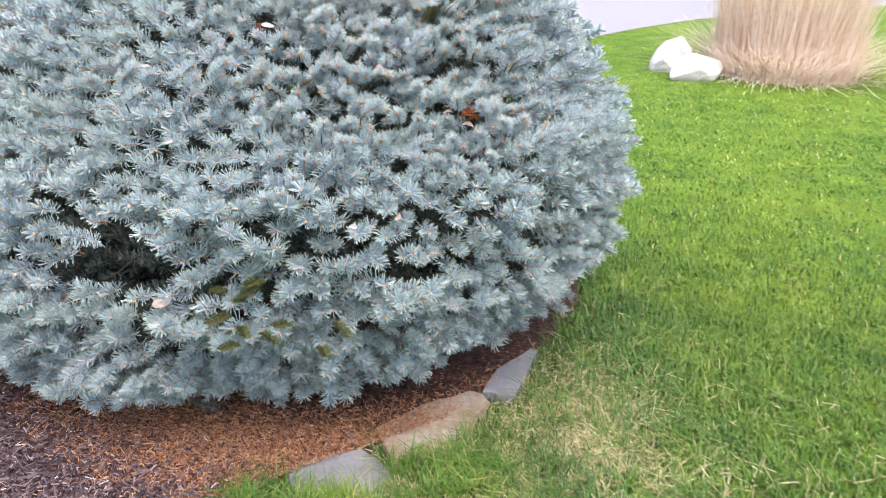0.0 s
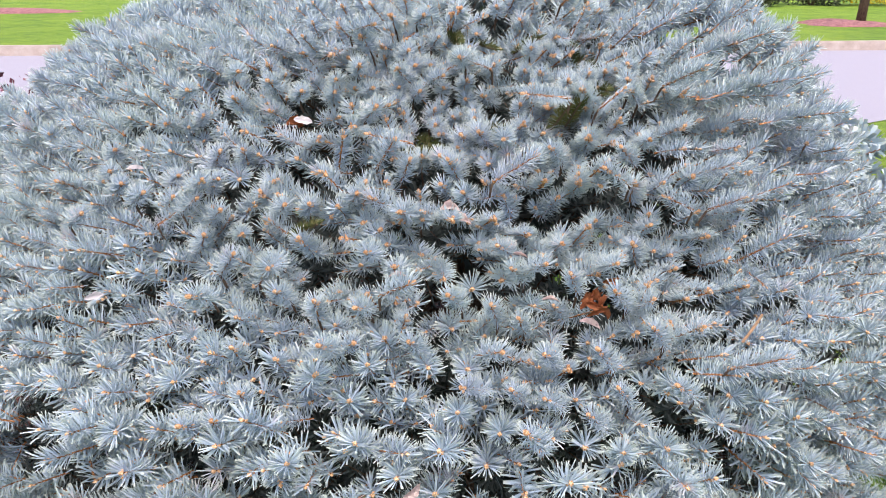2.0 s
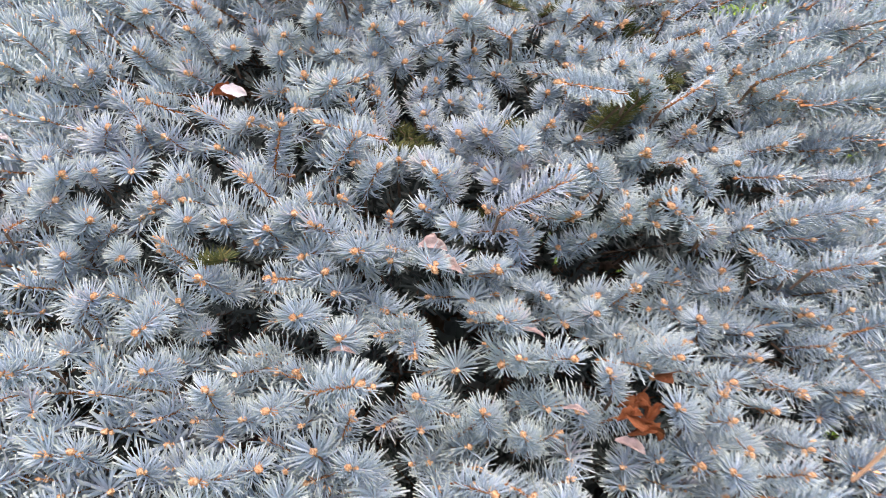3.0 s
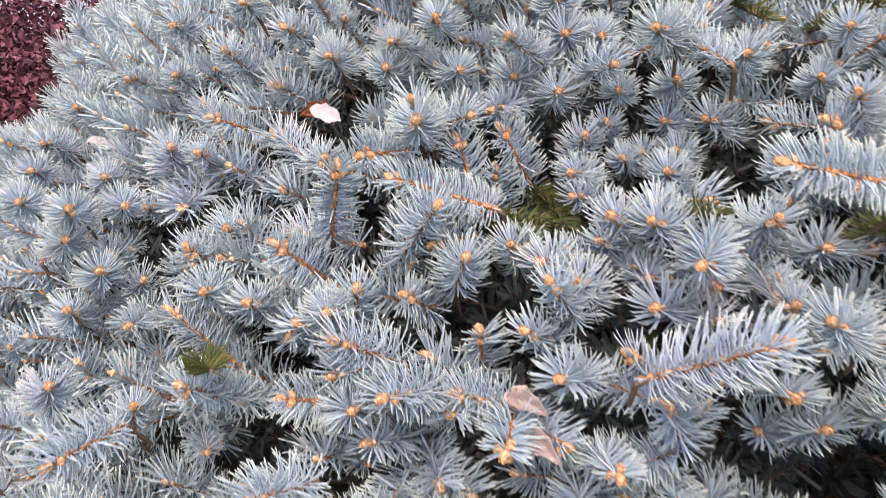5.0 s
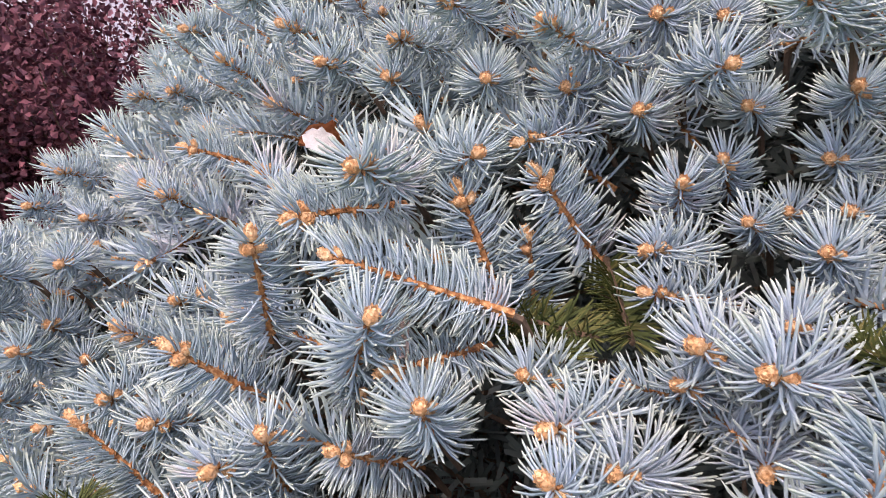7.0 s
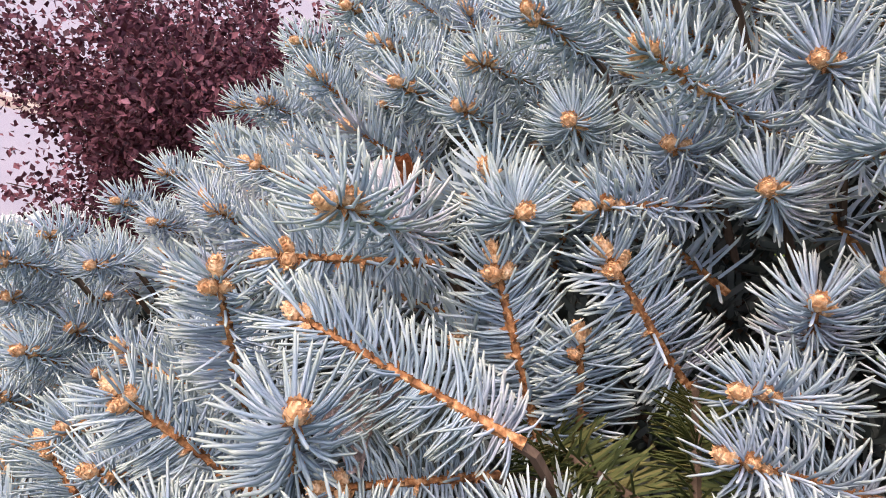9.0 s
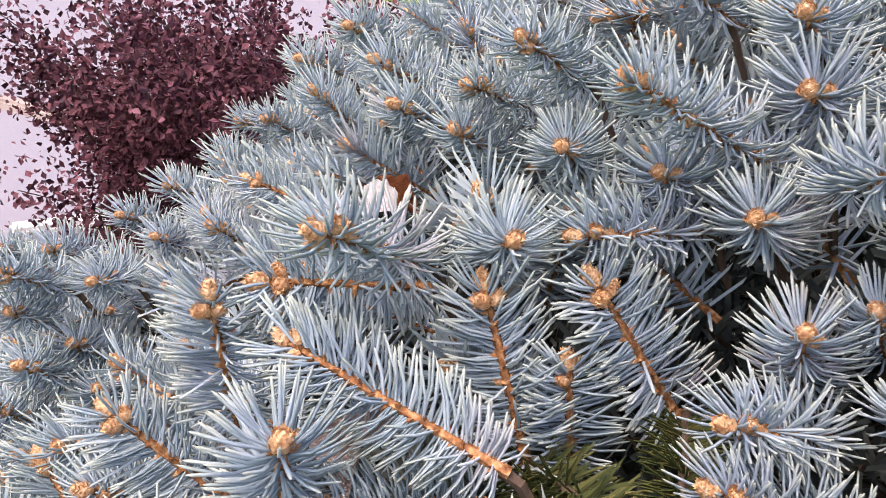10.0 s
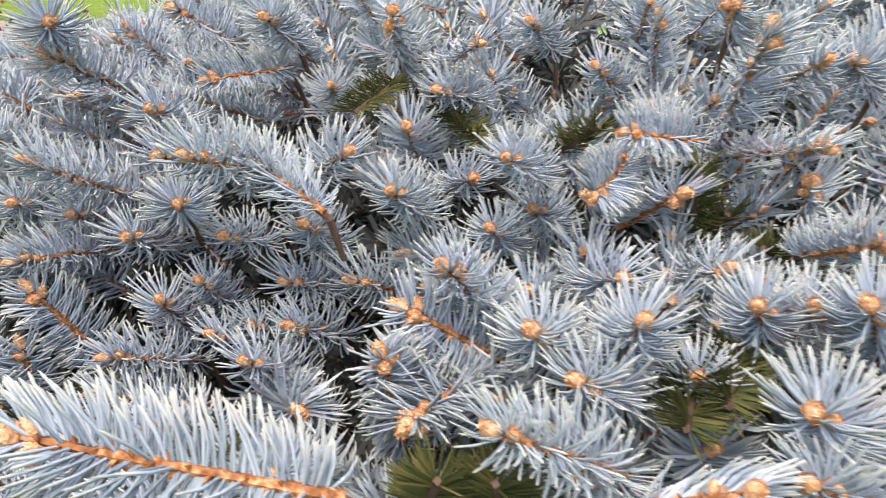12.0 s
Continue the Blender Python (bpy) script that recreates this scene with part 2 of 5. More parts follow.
def tube(points, radii, sides=6, material=0):
    """A tube along points with a radius at each."""
    points, radii = np.asarray(points, float), np.asarray(radii, float)
    way = unit(np.gradient(points, axis=0))
    ref = np.array([0.0, 0.0, 1.0]) if abs(way[0, 2]) < 0.9 else np.array([1.0, 0, 0])
    a = unit(np.cross(way, ref))
    b = np.cross(way, a)
    ang = np.linspace(0, 2 * np.pi, sides, endpoint=False)
    ring = np.cos(ang)[None, :, None] * a[:, None] + np.sin(ang)[None, :, None] * b[:, None]
    v = (points[:, None] + ring * radii[:, None, None]).reshape(-1, 3)
    t = []
    for i in range(len(points) - 1):
        for j in range(sides):
            p, q = i * sides + j, i * sides + (j + 1) % sides
            t += [(p, q, q + sides), (p, q + sides, p + sides)]
    v = np.concatenate([v, points[:1], points[-1:]])
    for j in range(sides):
        t.append((len(v) - 2, (j + 1) % sides, j))
        k = (len(points) - 1) * sides
        t.append((len(v) - 1, k + j, k + (j + 1) % sides))
    return v, np.array(t), np.full(len(t), material), np.repeat(np.r_[np.linspace(0, 1, len(points)), 0, 1], [sides] * len(points) + [1, 1])


# ---------------------------------------------------------------- ground, road, bed
def sheet(name, outline, z, material, label, category, thick=0.0, uneven=0.0, cell=0.0):
    """A flat sheet over an outline in plan, with a skirt of that thickness."""
    bm = bmesh.new()
    ring = [bm.verts.new((x, y, z)) for x, y in outline]
    face = bm.faces.new(ring)
    if face.normal.z < 0:
        face.normal_flip()
    if cell:
        bmesh.ops.triangulate(bm, faces=bm.faces[:])
        for _ in range(9):
            long = [e for e in bm.edges if e.calc_length() > cell]
            if not long:
                break
            bmesh.ops.subdivide_edges(bm, edges=long, cuts=1)
            bmesh.ops.triangulate(bm, faces=[f for f in bm.faces if len(f.verts) > 3])
        for v in bm.verts:
            v.co.z += uneven * (noise.noise(v.co * 7.0) + 0.5 * noise.noise(v.co * 19.0))
    if thick:
        edge = [e for e in bm.edges if e.is_boundary]
        down = bmesh.ops.extrude_edge_only(bm, edges=edge)["geom"]
        for v in down:
            if isinstance(v, bmesh.types.BMVert):
                v.co.z = z - thick
    bmesh.ops.recalc_face_normals(bm, faces=bm.faces[:])
    return thing(name, label, category, kind="structure", data=bm_mesh(name, bm, material, smooth=bool(cell)))


sheet("ground", [(-400, -400), (400, -400), (400, 400), (-400, 400)], 0.0, LAWN, "green spring lawn with short grass and bare thin spots", "lawn")


def far_curb_y(x):
    return 14.3 + 0.575 * x


NEAR_EDGE = [(60, 43.0), (14, 16.6), (7, 12.7), (4.4, 11.3), (2.8, 10.25), (1.9, 9.35), (1.2, 8.5), (0.7, 7.75), (0.3, 7.0), (-0.4, 6.1), (-1.6, 5.0), (-2.7, 4.0), (-3.25, 2.8), (-3.3, 1.3), (-2.95, 0.66), (-2.4, 0.0), (-2.1, -2.0), (-2.4, -9.0), (-60, -42.0)]
sheet("road", NEAR_EDGE + [(-60, far_curb_y(-60)), (60, far_curb_y(60))], 0.006, ROAD, "pale grey asphalt road with a faint lilac cast", "road")


def strip(name, a, b, width, height, label, material, pieces=1):
    """A straight concrete curb along the plan from a to b, cut by joints."""
    a, b = Vector((*a, 0)), Vector((*b, 0))
    way = (b - a).normalized()
    side = Vector((-way.y, way.x, 0)) * width
    curb = thing(name, label, "curb", kind="structure")
    step = (b - a).length / pieces
    for i in range(pieces):
        bm = bmesh.new()
        p, q = a + way * (i * step + 0.006), a + way * ((i + 1) * step - 0.006)
        low = [bm.verts.new(v) for v in (p, q, q + side, p + side)]
        top = [bm.verts.new(v + Vector((0, 0, height)) + s * 0.08) for v, s in ((p, side), (q, side), (q + side, -side), (p + side, -side))]
        bm.faces.new(top)
        for j in range(4):
            bm.faces.new((low[j], low[(j + 1) % 4], top[(j + 1) % 4], top[j]))
        bmesh.ops.recalc_face_normals(bm, faces=bm.faces[:])
        bmesh.ops.bevel(bm, geom=[e for e in bm.edges if e.verts[0] in top and e.verts[1] in top], offset=0.02, segments=2, affect="EDGES")
        part("curb_stone", bm_mesh("curb_stone", bm, material, smooth=False), curb)
    return curb


strip("curb_far", (-30, far_curb_y(-30)), (40, far_curb_y(40)), 0.16, 0.15, "long pale concrete curb on the far side of the road", CURB, 24)
strip("curb_drive", (-12.6, -8.0), (-3.75, 1.85), 0.14, 0.07, "low pale concrete curb crossing the asphalt drive", CURB, 5)
sheet("lawn_across", [(-60, far_curb_y(-60) + 0.16), (60, far_curb_y(60) + 0.16), (60, 120), (-60, 120)], 0.13, LAWN, "lawn rising behind the curb across the road", "lawn", thick=0.13)

BED = [(-0.42, 1.30), (-0.31, 1.43), (-0.10, 1.57), (0.07, 1.68), (0.20, 1.86), (0.34, 2.06), (0.50, 2.4), (0.52, 2.9), (0.2, 3.3), (-0.6, 3.55), (-1.8, 3.5), (-2.9, 3.2), (-3.15, 2.4), (-3.2, 1.3), (-2.85, 0.7), (-2.2, 0.1), (-1.3, 0.2), (-0.7, 0.8), (-0.5, 1.1)]
mulch_bed = sheet("mulch_bed", BED, 0.022, MULCH, "planting bed of red-brown bark mulch under the spruce", "mulch", thick=0.03, uneven=0.007, cell=0.10)


def inside(poly, p):
    """Which of the plan's points p lie inside the outline."""
    poly, hit = np.asarray(poly), np.zeros(len(p), bool)
    for (x1, y1), (x2, y2) in zip(poly, np.roll(poly, -1, axis=0)):
        cross = (y1 > p[:, 1]) != (y2 > p[:, 1])
        hit ^= cross & (p[:, 0] < (x2 - x1) * (p[:, 1] - y1) / ((y2 - y1) or 1e-9) + x1)
    return hit


rng = np.random.default_rng(7)
CROWN = (-0.35, 2.35)


def blades(p, height, width, lean, rng, curve=0.5, z0=0.0):
    """Grass blades that stand at the points p: three bent pieces each."""
    n = len(p)
    h = height * rng.uniform(0.55, 1.25, n)
    az = rng.uniform(0, 2 * np.pi, n)
    out = np.c_[np.cos(az), np.sin(az), np.zeros(n)]
    side = np.c_[-np.sin(az), np.cos(az), np.zeros(n)] * (width * rng.uniform(0.7, 1.3, n))[:, None] / 2
    tilt = lean * rng.uniform(0.2, 1.0, n)
    base = np.c_[p, np.full(n, z0)]
    mid = base + out * (h * tilt * 0.4)[:, None] + np.c_[np.zeros((n, 2)), h * 0.6]
    top = base + out * (h * tilt * (0.8 + curve))[:, None] + np.c_[np.zeros((n, 2)), h * (1.0 - 0.35 * tilt)]
    v = np.stack([base - side, base + side, mid - side * 0.8, mid + side * 0.8, top], 1).reshape(-1, 3)
    t = (np.array([[0, 1, 3], [0, 3, 2], [2, 3, 4]])[None] + 5 * np.arange(n)[:, None, None]).reshape(-1, 3)
    return v, t, np.zeros(len(t), int), np.tile([0, 0, 0.6, 0.6, 1.0], n)


STONES = [
    [(-0.315, 1.47), (-0.22, 1.52), (-0.135, 1.552), (-0.07, 1.50), (-0.036, 1.463), (-0.075, 1.385), (-0.17, 1.365), (-0.275, 1.37)],
    [(-0.112, 1.635), (0.0, 1.735), (0.128, 1.808), (0.175, 1.79), (0.19, 1.755), (0.125, 1.62), (0.066, 1.536), (-0.058, 1.508)],
    [(0.205, 1.92), (0.313, 2.05), (0.335, 2.04), (0.29, 1.90), (0.25, 1.785), (0.165, 1.808)],
]


def off_bed(p):
    keep = ~inside(BED, p) & ~inside(NEAR_EDGE + [(-60, 0)], p)
    for s in STONES:
        keep &= ~inside(s, p)
    return p[keep]


def drift(n, cx, cy, sx, sy, rng):
    """Points that thin out from a middle."""
    return np.c_[rng.normal(cx, sx, n), rng.normal(cy, sy, n)]


near = off_bed(drift(46000, 0.75, 1.75, 0.75, 0.75, rng))
mid = off_bed(drift(26000, 1.7, 4.2, 1.2, 1.7, rng))
fringe = off_bed(drift(2600, 0.55, 1.95, 0.16, 0.35, rng))
tufts = np.concatenate([drift(150, 0.18, 1.42, 0.30, 0.20, rng), drift(40, -0.20, 1.335, 0.10, 0.02, rng), drift(30, 0.10, 1.50, 0.06, 0.05, rng), drift(16, -0.37, 1.37, 0.03, 0.03, rng)])
tufts = off_bed((tufts[:, None] + rng.normal(0, 0.014, (len(tufts), 26, 2))).reshape(-1, 2))
lawn_grass = thing("lawn_grass", "short green lawn blades with a few straw-coloured ones", "grass", kind="stuff",
                   data=tri_mesh("lawn_grass", *(lambda j: (j[0], j[1], [GRASS], j[2], j[3]))(join([
                       blades(near, 0.042, 0.0030, 1.0, rng), blades(fringe, 0.075, 0.0032, 1.3, rng), blades(tufts, 0.080, 0.0032, 1.3, rng)]))))
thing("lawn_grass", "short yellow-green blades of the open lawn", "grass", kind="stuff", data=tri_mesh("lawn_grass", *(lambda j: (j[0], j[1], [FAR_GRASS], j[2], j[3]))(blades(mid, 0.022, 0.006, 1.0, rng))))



def flagstone(outline, thick, material, tilt, label, i):
    """A flat stone slab with chipped, layered edges."""
    c = np.mean(outline, axis=0)
    bm = bmesh.new()
    r = random.Random(i)
    pts = []
    for (x1, y1), (x2, y2) in zip(outline, outline[1:] + outline[:1]):
        for k in range(3):
            f = k / 3
            w = 0.004 if k else 0.0
            pts.append((x1 + (x2 - x1) * f - c[0] + r.uniform(-w, w), y1 + (y2 - y1) * f - c[1] + r.uniform(-w, w)))
    loops = []
    for z, s in ((0.0, 1.03), (thick * 0.45, 1.0), (thick * 0.55, 1.02), (thick * 0.9, 0.985), (thick, 0.95)):
        loops.append([bm.verts.new((x * s + r.uniform(-0.002, 0.002), y * s + r.uniform(-0.002, 0.002), z + r.uniform(-0.002, 0.002) * (z > 0))) for x, y in pts])
    n = len(pts)
    for a, b in zip(loops, loops[1:]):
        for j in range(n):
            bm.faces.new((a[j], a[(j + 1) % n], b[(j + 1) % n], b[j]))
    bmesh.ops.triangulate(bm, faces=[bm.faces.new(loops[-1])])
    bm.faces.new(loops[0][::-1])
    bmesh.ops.recalc_face_normals(bm, faces=bm.faces[:])
    ob = thing("edging_stone", label, "stone", group="bed edging stones", data=bm_mesh("edging_stone", bm, material, smooth=False))
    ob.matrix_basis = pose(c[0], c[1], -0.008, *tilt)
    return ob


flagstone(STONES[0], 0.034, FLAG, (1.5, 1, 0), "smooth blue-grey flagstone edging half in grass", 1)
flagstone(STONES[1], 0.042, FLAG_RUSTY, (2.0, -1, 0), "rust-stained split flagstone edging beside brown mulch", 2)
flagstone(STONES[2], 0.045, FLAG, (1.0, 2, 0), "narrow grey flagstone edging under spruce shoots", 3)


def bars(p, z, length, width, thick, rng, flat=0.35):
    """Small slivers lying at the plan's points p."""
    n = len(p)
    az, up = rng.uniform(0, 2 * np.pi, n), rng.normal(0, flat, n)
    way = np.c_[np.cos(az) * np.cos(up), np.sin(az) * np.cos(up), np.sin(up)] * (length * rng.uniform(0.4, 1.3, n))[:, None] / 2
    side = np.c_[-np.sin(az), np.cos(az), rng.normal(0, 0.3, n)] * (width * rng.uniform(0.5, 1.4, n))[:, None] / 2
    lift = np.c_[np.zeros((n, 2)), np.full(n, thick)]
    c = np.c_[p, z + np.abs(way[:, 2]) * 0.8 + rng.uniform(0, 0.006, n)]
    v = np.stack([c - way - side * 0.6, c + way - side, c + way * 0.9 + side, c - way + side, c - way * 0.8 + lift, c + way * 0.8 + lift], 1).reshape(-1, 3)
    f = np.array([[0, 1, 5], [0, 5, 4], [2, 3, 4], [2, 4, 5]] + ([[1, 2, 5], [3, 0, 4]] if width > 0.004 else []))
    t = (f[None] + 6 * np.arange(n)[:, None, None]).reshape(-1, 3)
    return v, t, np.zeros(len(t), int), np.zeros(len(v))


thatch = off_bed(np.concatenate([drift(5200, 0.24, 1.47, 0.20, 0.15, rng), drift(1800, 0.44, 1.75, 0.10, 0.16, rng), drift(900, 0.5, 1.5, 0.3, 0.25, rng)]))
thing("lawn_thatch", "pale straw-coloured dead grass tangled in the lawn", "dry grass", kind="stuff",
      data=tri_mesh("lawn_thatch", *(lambda j: (j[0], j[1], [THATCH]))(join([blades(thatch[::2], 0.048, 0.0022, 1.7, rng, 1.2), bars(thatch[1::2], 0.026, 0.040, 0.0020, 0.0012, rng, 0.3)]))))
p = drift(30000, -0.8, 1.35, 0.5, 0.3, rng)
p = p[inside(BED, p)]
d = np.hypot(p[:, 0] + 0.35, p[:, 1] - 2.35)
chips = p[(d > 0.78) & (rng.uniform(0, 1, len(p)) < 0.25 + 1.8 * (d - 0.84))]
thing("mulch_chips", "dark brown and greyish shredded bark chips", "mulch", kind="stuff",
      data=tri_mesh("mulch_chips", *(lambda j: (j[0], j[1], [CHIP]))(bars(chips, 0.03, 0.022, 0.0038, 0.002, rng))))
p = drift(80000, -0.45, 1.55, 0.5, 0.28, rng)
p = p[inside(BED, p)]
d = np.hypot(p[:, 0] + 0.35, p[:, 1] - 2.35)
litter = p[rng.uniform(0, 1, len(p)) < np.clip(np.where(d > 0.88, 1.0 - 5.0 * (d - 0.88), 1.0 - 5 * (0.8 - d)), 0.03, 1)]
thing("needle_litter", "rust-brown fallen needles on the mulch", "needles", kind="stuff",
      data=tri_mesh("needle_litter", *(lambda j: (j[0], j[1], [LITTER]))(bars(litter, 0.032, 0.015, 0.0014, 0.0009, rng))))

# the larger bark chips in front of the spruce, one by one
brng = np.random.default_rng(41)
CHIPS = []
for k in range(8):
    v, t, w, a = bars(np.zeros((1, 2)), 0.0, 0.030, 0.0055, 0.003, brng, 0.1)
    CHIPS.append(tri_mesh("bark_chip", v, t, [BIG_CHIP]))
p = drift(1400, -0.72, 1.36, 0.32, 0.18, brng)
p = p[inside(BED, p)]
p = p[np.hypot(p[:, 0] - CROWN[0], p[:, 1] - CROWN[1]) > 0.88][:290]
for k, (x, y) in enumerate(p):
    part("bark_chip", CHIPS[k % 8], mulch_bed, m=pose(x, y, 0.034 + brng.uniform(0, 0.004), brng.normal(0, 9), brng.normal(0, 9), brng.uniform(0, 360)) @ Matrix.Scale(brng.uniform(0.6, 1.25), 4))


# ---------------------------------------------------------------- blue spruce
CX, CY = -0.35, 2.35
PROFILE = np.array([(0.50, 0.05), (0.70, 0.10), (0.84, 0.19), (0.93, 0.32), (0.98, 0.46), (1.0, 0.60), (0.985, 0.70), (0.93, 0.79), (0.86, 0.86),
                    (0.79, 0.93), (0.73, 0.99), (0.68, 1.04), (0.62, 1.085), (0.555, 1.12), (0.47, 1.15), (0.36, 1.18), (0.20, 1.215), (0.0, 1.245)])


def needles(length, n, sides, segs, size, width, rng, parted=False, blunt=False):
    """The needles of one shoot along +x with +z up: bent, tapered prisms round the twig."""
    i = np.arange(n)
    s = ((i + rng.uniform(0.1, 0.9, n)) / n) ** (0.72 if blunt else 1.0)
    phi = i * 2.39996 + rng.normal(0, 0.25, n)
    if parted:
        half = np.where(np.cos(phi) >= 0, 0.0, np.pi)
        phi = half + np.where(half > 0, -1, 1) * np.radians(rng.normal(14, 28, n))
    r = np.c_[np.zeros(n), np.cos(phi), np.sin(phi)]
    r[:, 2] = np.where(r[:, 2] < 0, r[:, 2] * 0.55, r[:, 2])
    r = unit(r)
    a = np.radians(np.interp(s, [0, 0.06, 0.16, 0.7, 0.92, 1.0], [116, 100, 86, 73, 59, 38] if blunt else [112, 97, 86, 74, 60, 36]) + rng.normal(0, 10, n))
    d = np.c_[np.cos(a), r[:, 1] * np.sin(a), r[:, 2] * np.sin(a)]
    ln = size * np.interp(s, [0, 0.15, 0.7, 1], [0.75, 1.0, 1.0, 0.95 if blunt else 0.82]) * rng.uniform(0.82, 1.15, n)
    base = np.c_[s * length, np.zeros(n), np.zeros(n)] + r * 0.0014
    bend = np.c_[np.full(n, 0.16 if blunt else 0.24), np.zeros(n), np.where(r[:, 2] < 0.2, 0.30, 0.06)] + rng.normal(0, 0.06, (n, 3))
    side = unit(np.cross(d, np.array([0.3, 0.2, 1.0])))
    other = np.cross(d, side)
    if sides < 3:
        return strips(base, d, ln, bend, r, width, rng)
    ang = np.linspace(0, 2 * np.pi, sides, endpoint=False) + np.zeros((n, 1))
    ring = np.cos(ang)[..., None] * side[:, None] + np.sin(ang)[..., None] * other[:, None]
    stops = {1: [0.0], 2: [0.0, 0.84], 3: [0.0, 0.5, 0.93]}[segs]
    wide = {1: [1.0], 2: [0.95, 0.85], 3: [0.85, 1.0, 0.8]}[segs]
    v, al = [], []
    for f, w in zip(stops, wide):
        c = base + d * (ln * f)[:, None] + bend * (ln * f * f)[:, None]
        v.append(c[:, None] + ring * (width / 2 * w))
        al.append(np.full((n, sides), f))
    v.append((base + d * ln[:, None] + bend * ln[:, None])[:, None])
    al.append(np.ones((n, 1)))
    v, al = np.concatenate(v, 1), np.concatenate(al, 1)
    f = []
    for k in range(segs - 1):
        for j in range(sides):
            p, q = k * sides + j, k * sides + (j + 1) % sides
            f += [(p, q, q + sides), (p, q + sides, p + sides)]
    for j in range(sides):
        f.append(((segs - 1) * sides + j, (segs - 1) * sides + (j + 1) % sides, segs * sides))
    t = (np.array(f)[None] + v.shape[1] * i[:, None, None]).reshape(-1, 3)
    return v.reshape(-1, 3), t, np.zeros(len(t), int), al.ravel()


def strips(base, d, ln, bend, r, width, rng):
    """Needles as thin blunt slivers turned all ways, for shoots seen from farther off."""
    n = len(base)
    ahead = np.array([1.0, 0, 0])
    tangent = unit(np.cross(ahead, r))
    roll = rng.uniform(-1.57, 1.57, (n, 1))
    across = np.cos(roll) * tangent + np.sin(roll) * unit(np.cross(d, tangent))
    across = across * np.where(np.cross(across, d)[:, :1] < 0, -1, 1) * width / 2
    end = base + d * ln[:, None] + bend * ln[:, None]
    v = np.stack([base - across * 0.8, base + across * 0.8, end - across * 0.75, end + across * 0.75], 1)
    t = (np.array([(0, 1, 3), (0, 3, 2)])[None] + 4 * np.arange(n)[:, None, None]).reshape(-1, 3)
    return v.reshape(-1, 3), t, np.zeros(len(t), int), np.tile([0.0, 0.0, 1.0, 1.0], n)


def twig(length, sides, rng, pegs=True, tail=0.0):
    """The shoot's woody twig with the small pegs that carry the needles."""
    x = np.linspace(-tail, length, 7 if pegs else 2)
    pieces = [tube(np.c_[x, np.zeros_like(x), np.zeros_like(x)], np.linspace(0.0018, 0.0012, len(x)) * (1 + 0.12 * np.sin(np.arange(len(x)) * 2.1)), sides, 1)]
    if pegs:
        n = int(length / 0.0016)
        s, phi = np.linspace(0.02, 0.97, n) * length, np.arange(n) * 2.39996
        r = np.c_[np.zeros(n), np.cos(phi), np.sin(phi)]
        c = np.c_[s, np.zeros(n), np.zeros(n)] + r * 0.0013
        tip = c + r * 0.0022 + np.array([0.0014, 0, 0])
        side = np.cross(r, [1.0, 0, 0]) * 0.0009
        v = np.stack([c - side, c + side, c + np.array([0.0016, 0, 0]), tip], 1).reshape(-1, 3)
        t = (np.array([[0, 1, 3], [1, 2, 3], [2, 0, 3]])[None] + 4 * np.arange(n)[:, None, None]).reshape(-1, 3)
        pieces.append((v, t, np.full(len(t), 1), np.zeros(len(v))))
    return join(pieces)


def bud(length, wide, rng):
    """A resting bud along +x: rows of overlapping scales whose tips stand off."""
    pieces = []
    x = np.linspace(0, 1, 5)
    body = tube(np.c_[x * length, np.zeros(5), np.zeros(5)], wide / 2 * np.array([0.6, 0.98, 0.95, 0.62, 0.15]), 6, 0)
    pieces.append(body)
    for row, (f, rad) in enumerate(((0.02, 0.62), (0.20, 0.95), (0.38, 1.0), (0.56, 0.9), (0.72, 0.66), (0.86, 0.36))):
        n = (6, 8, 8, 8, 7, 5)[row]
        phi = 2 * np.pi * np.arange(n) / n + row * 0.42 + rng.normal(0, 0.12, n)
        r = np.c_[np.zeros(n), np.cos(phi), np.sin(phi)]
        q = np.c_[np.zeros(n), -np.sin(phi), np.cos(phi)] * wide * rng.uniform(0.15, 0.22, n)[:, None]
        c = np.array([f * length, 0, 0]) + r * wide / 2 * rad * 0.92
        ridge = c + r * wide * 0.07 + np.array([0.02 * length, 0, 0])
        tip = c + np.array([length, 0, 0]) * rng.uniform(0.16, 0.27, n)[:, None] + r * wide * rng.uniform(0.06, 0.20, n)[:, None]
        v = np.stack([c - q, ridge, c + q, tip], 1).reshape(-1, 3)
        t = (np.array([[0, 1, 3], [1, 2, 3]])[None] + 4 * np.arange(n)[:, None, None]).reshape(-1, 3)
        pieces.append((v, t, np.zeros(len(t), int), np.zeros(len(v))))
    return join(pieces)


def rough_bud(length, wide, at, way):
    """An eight-sided bud for shoots seen from farther off."""
    way = unit(np.asarray(way, float))
    a = unit(np.cross(way, [0.1, 0.2, 1.0]))
    b = np.cross(way, a)
    at = np.asarray(at, float)
    m = at + way * length * 0.45
    v = np.array([at, m + a * wide / 2, m + b * wide / 2, m - a * wide / 2, m - b * wide / 2, at + way * length])
    t = np.array([[0, 2, 1], [0, 3, 2], [0, 4, 3], [0, 1, 4], [5, 1, 2], [5, 2, 3], [5, 3, 4], [5, 4, 1]])
    return v, t, np.full(8, 2), np.zeros(6)


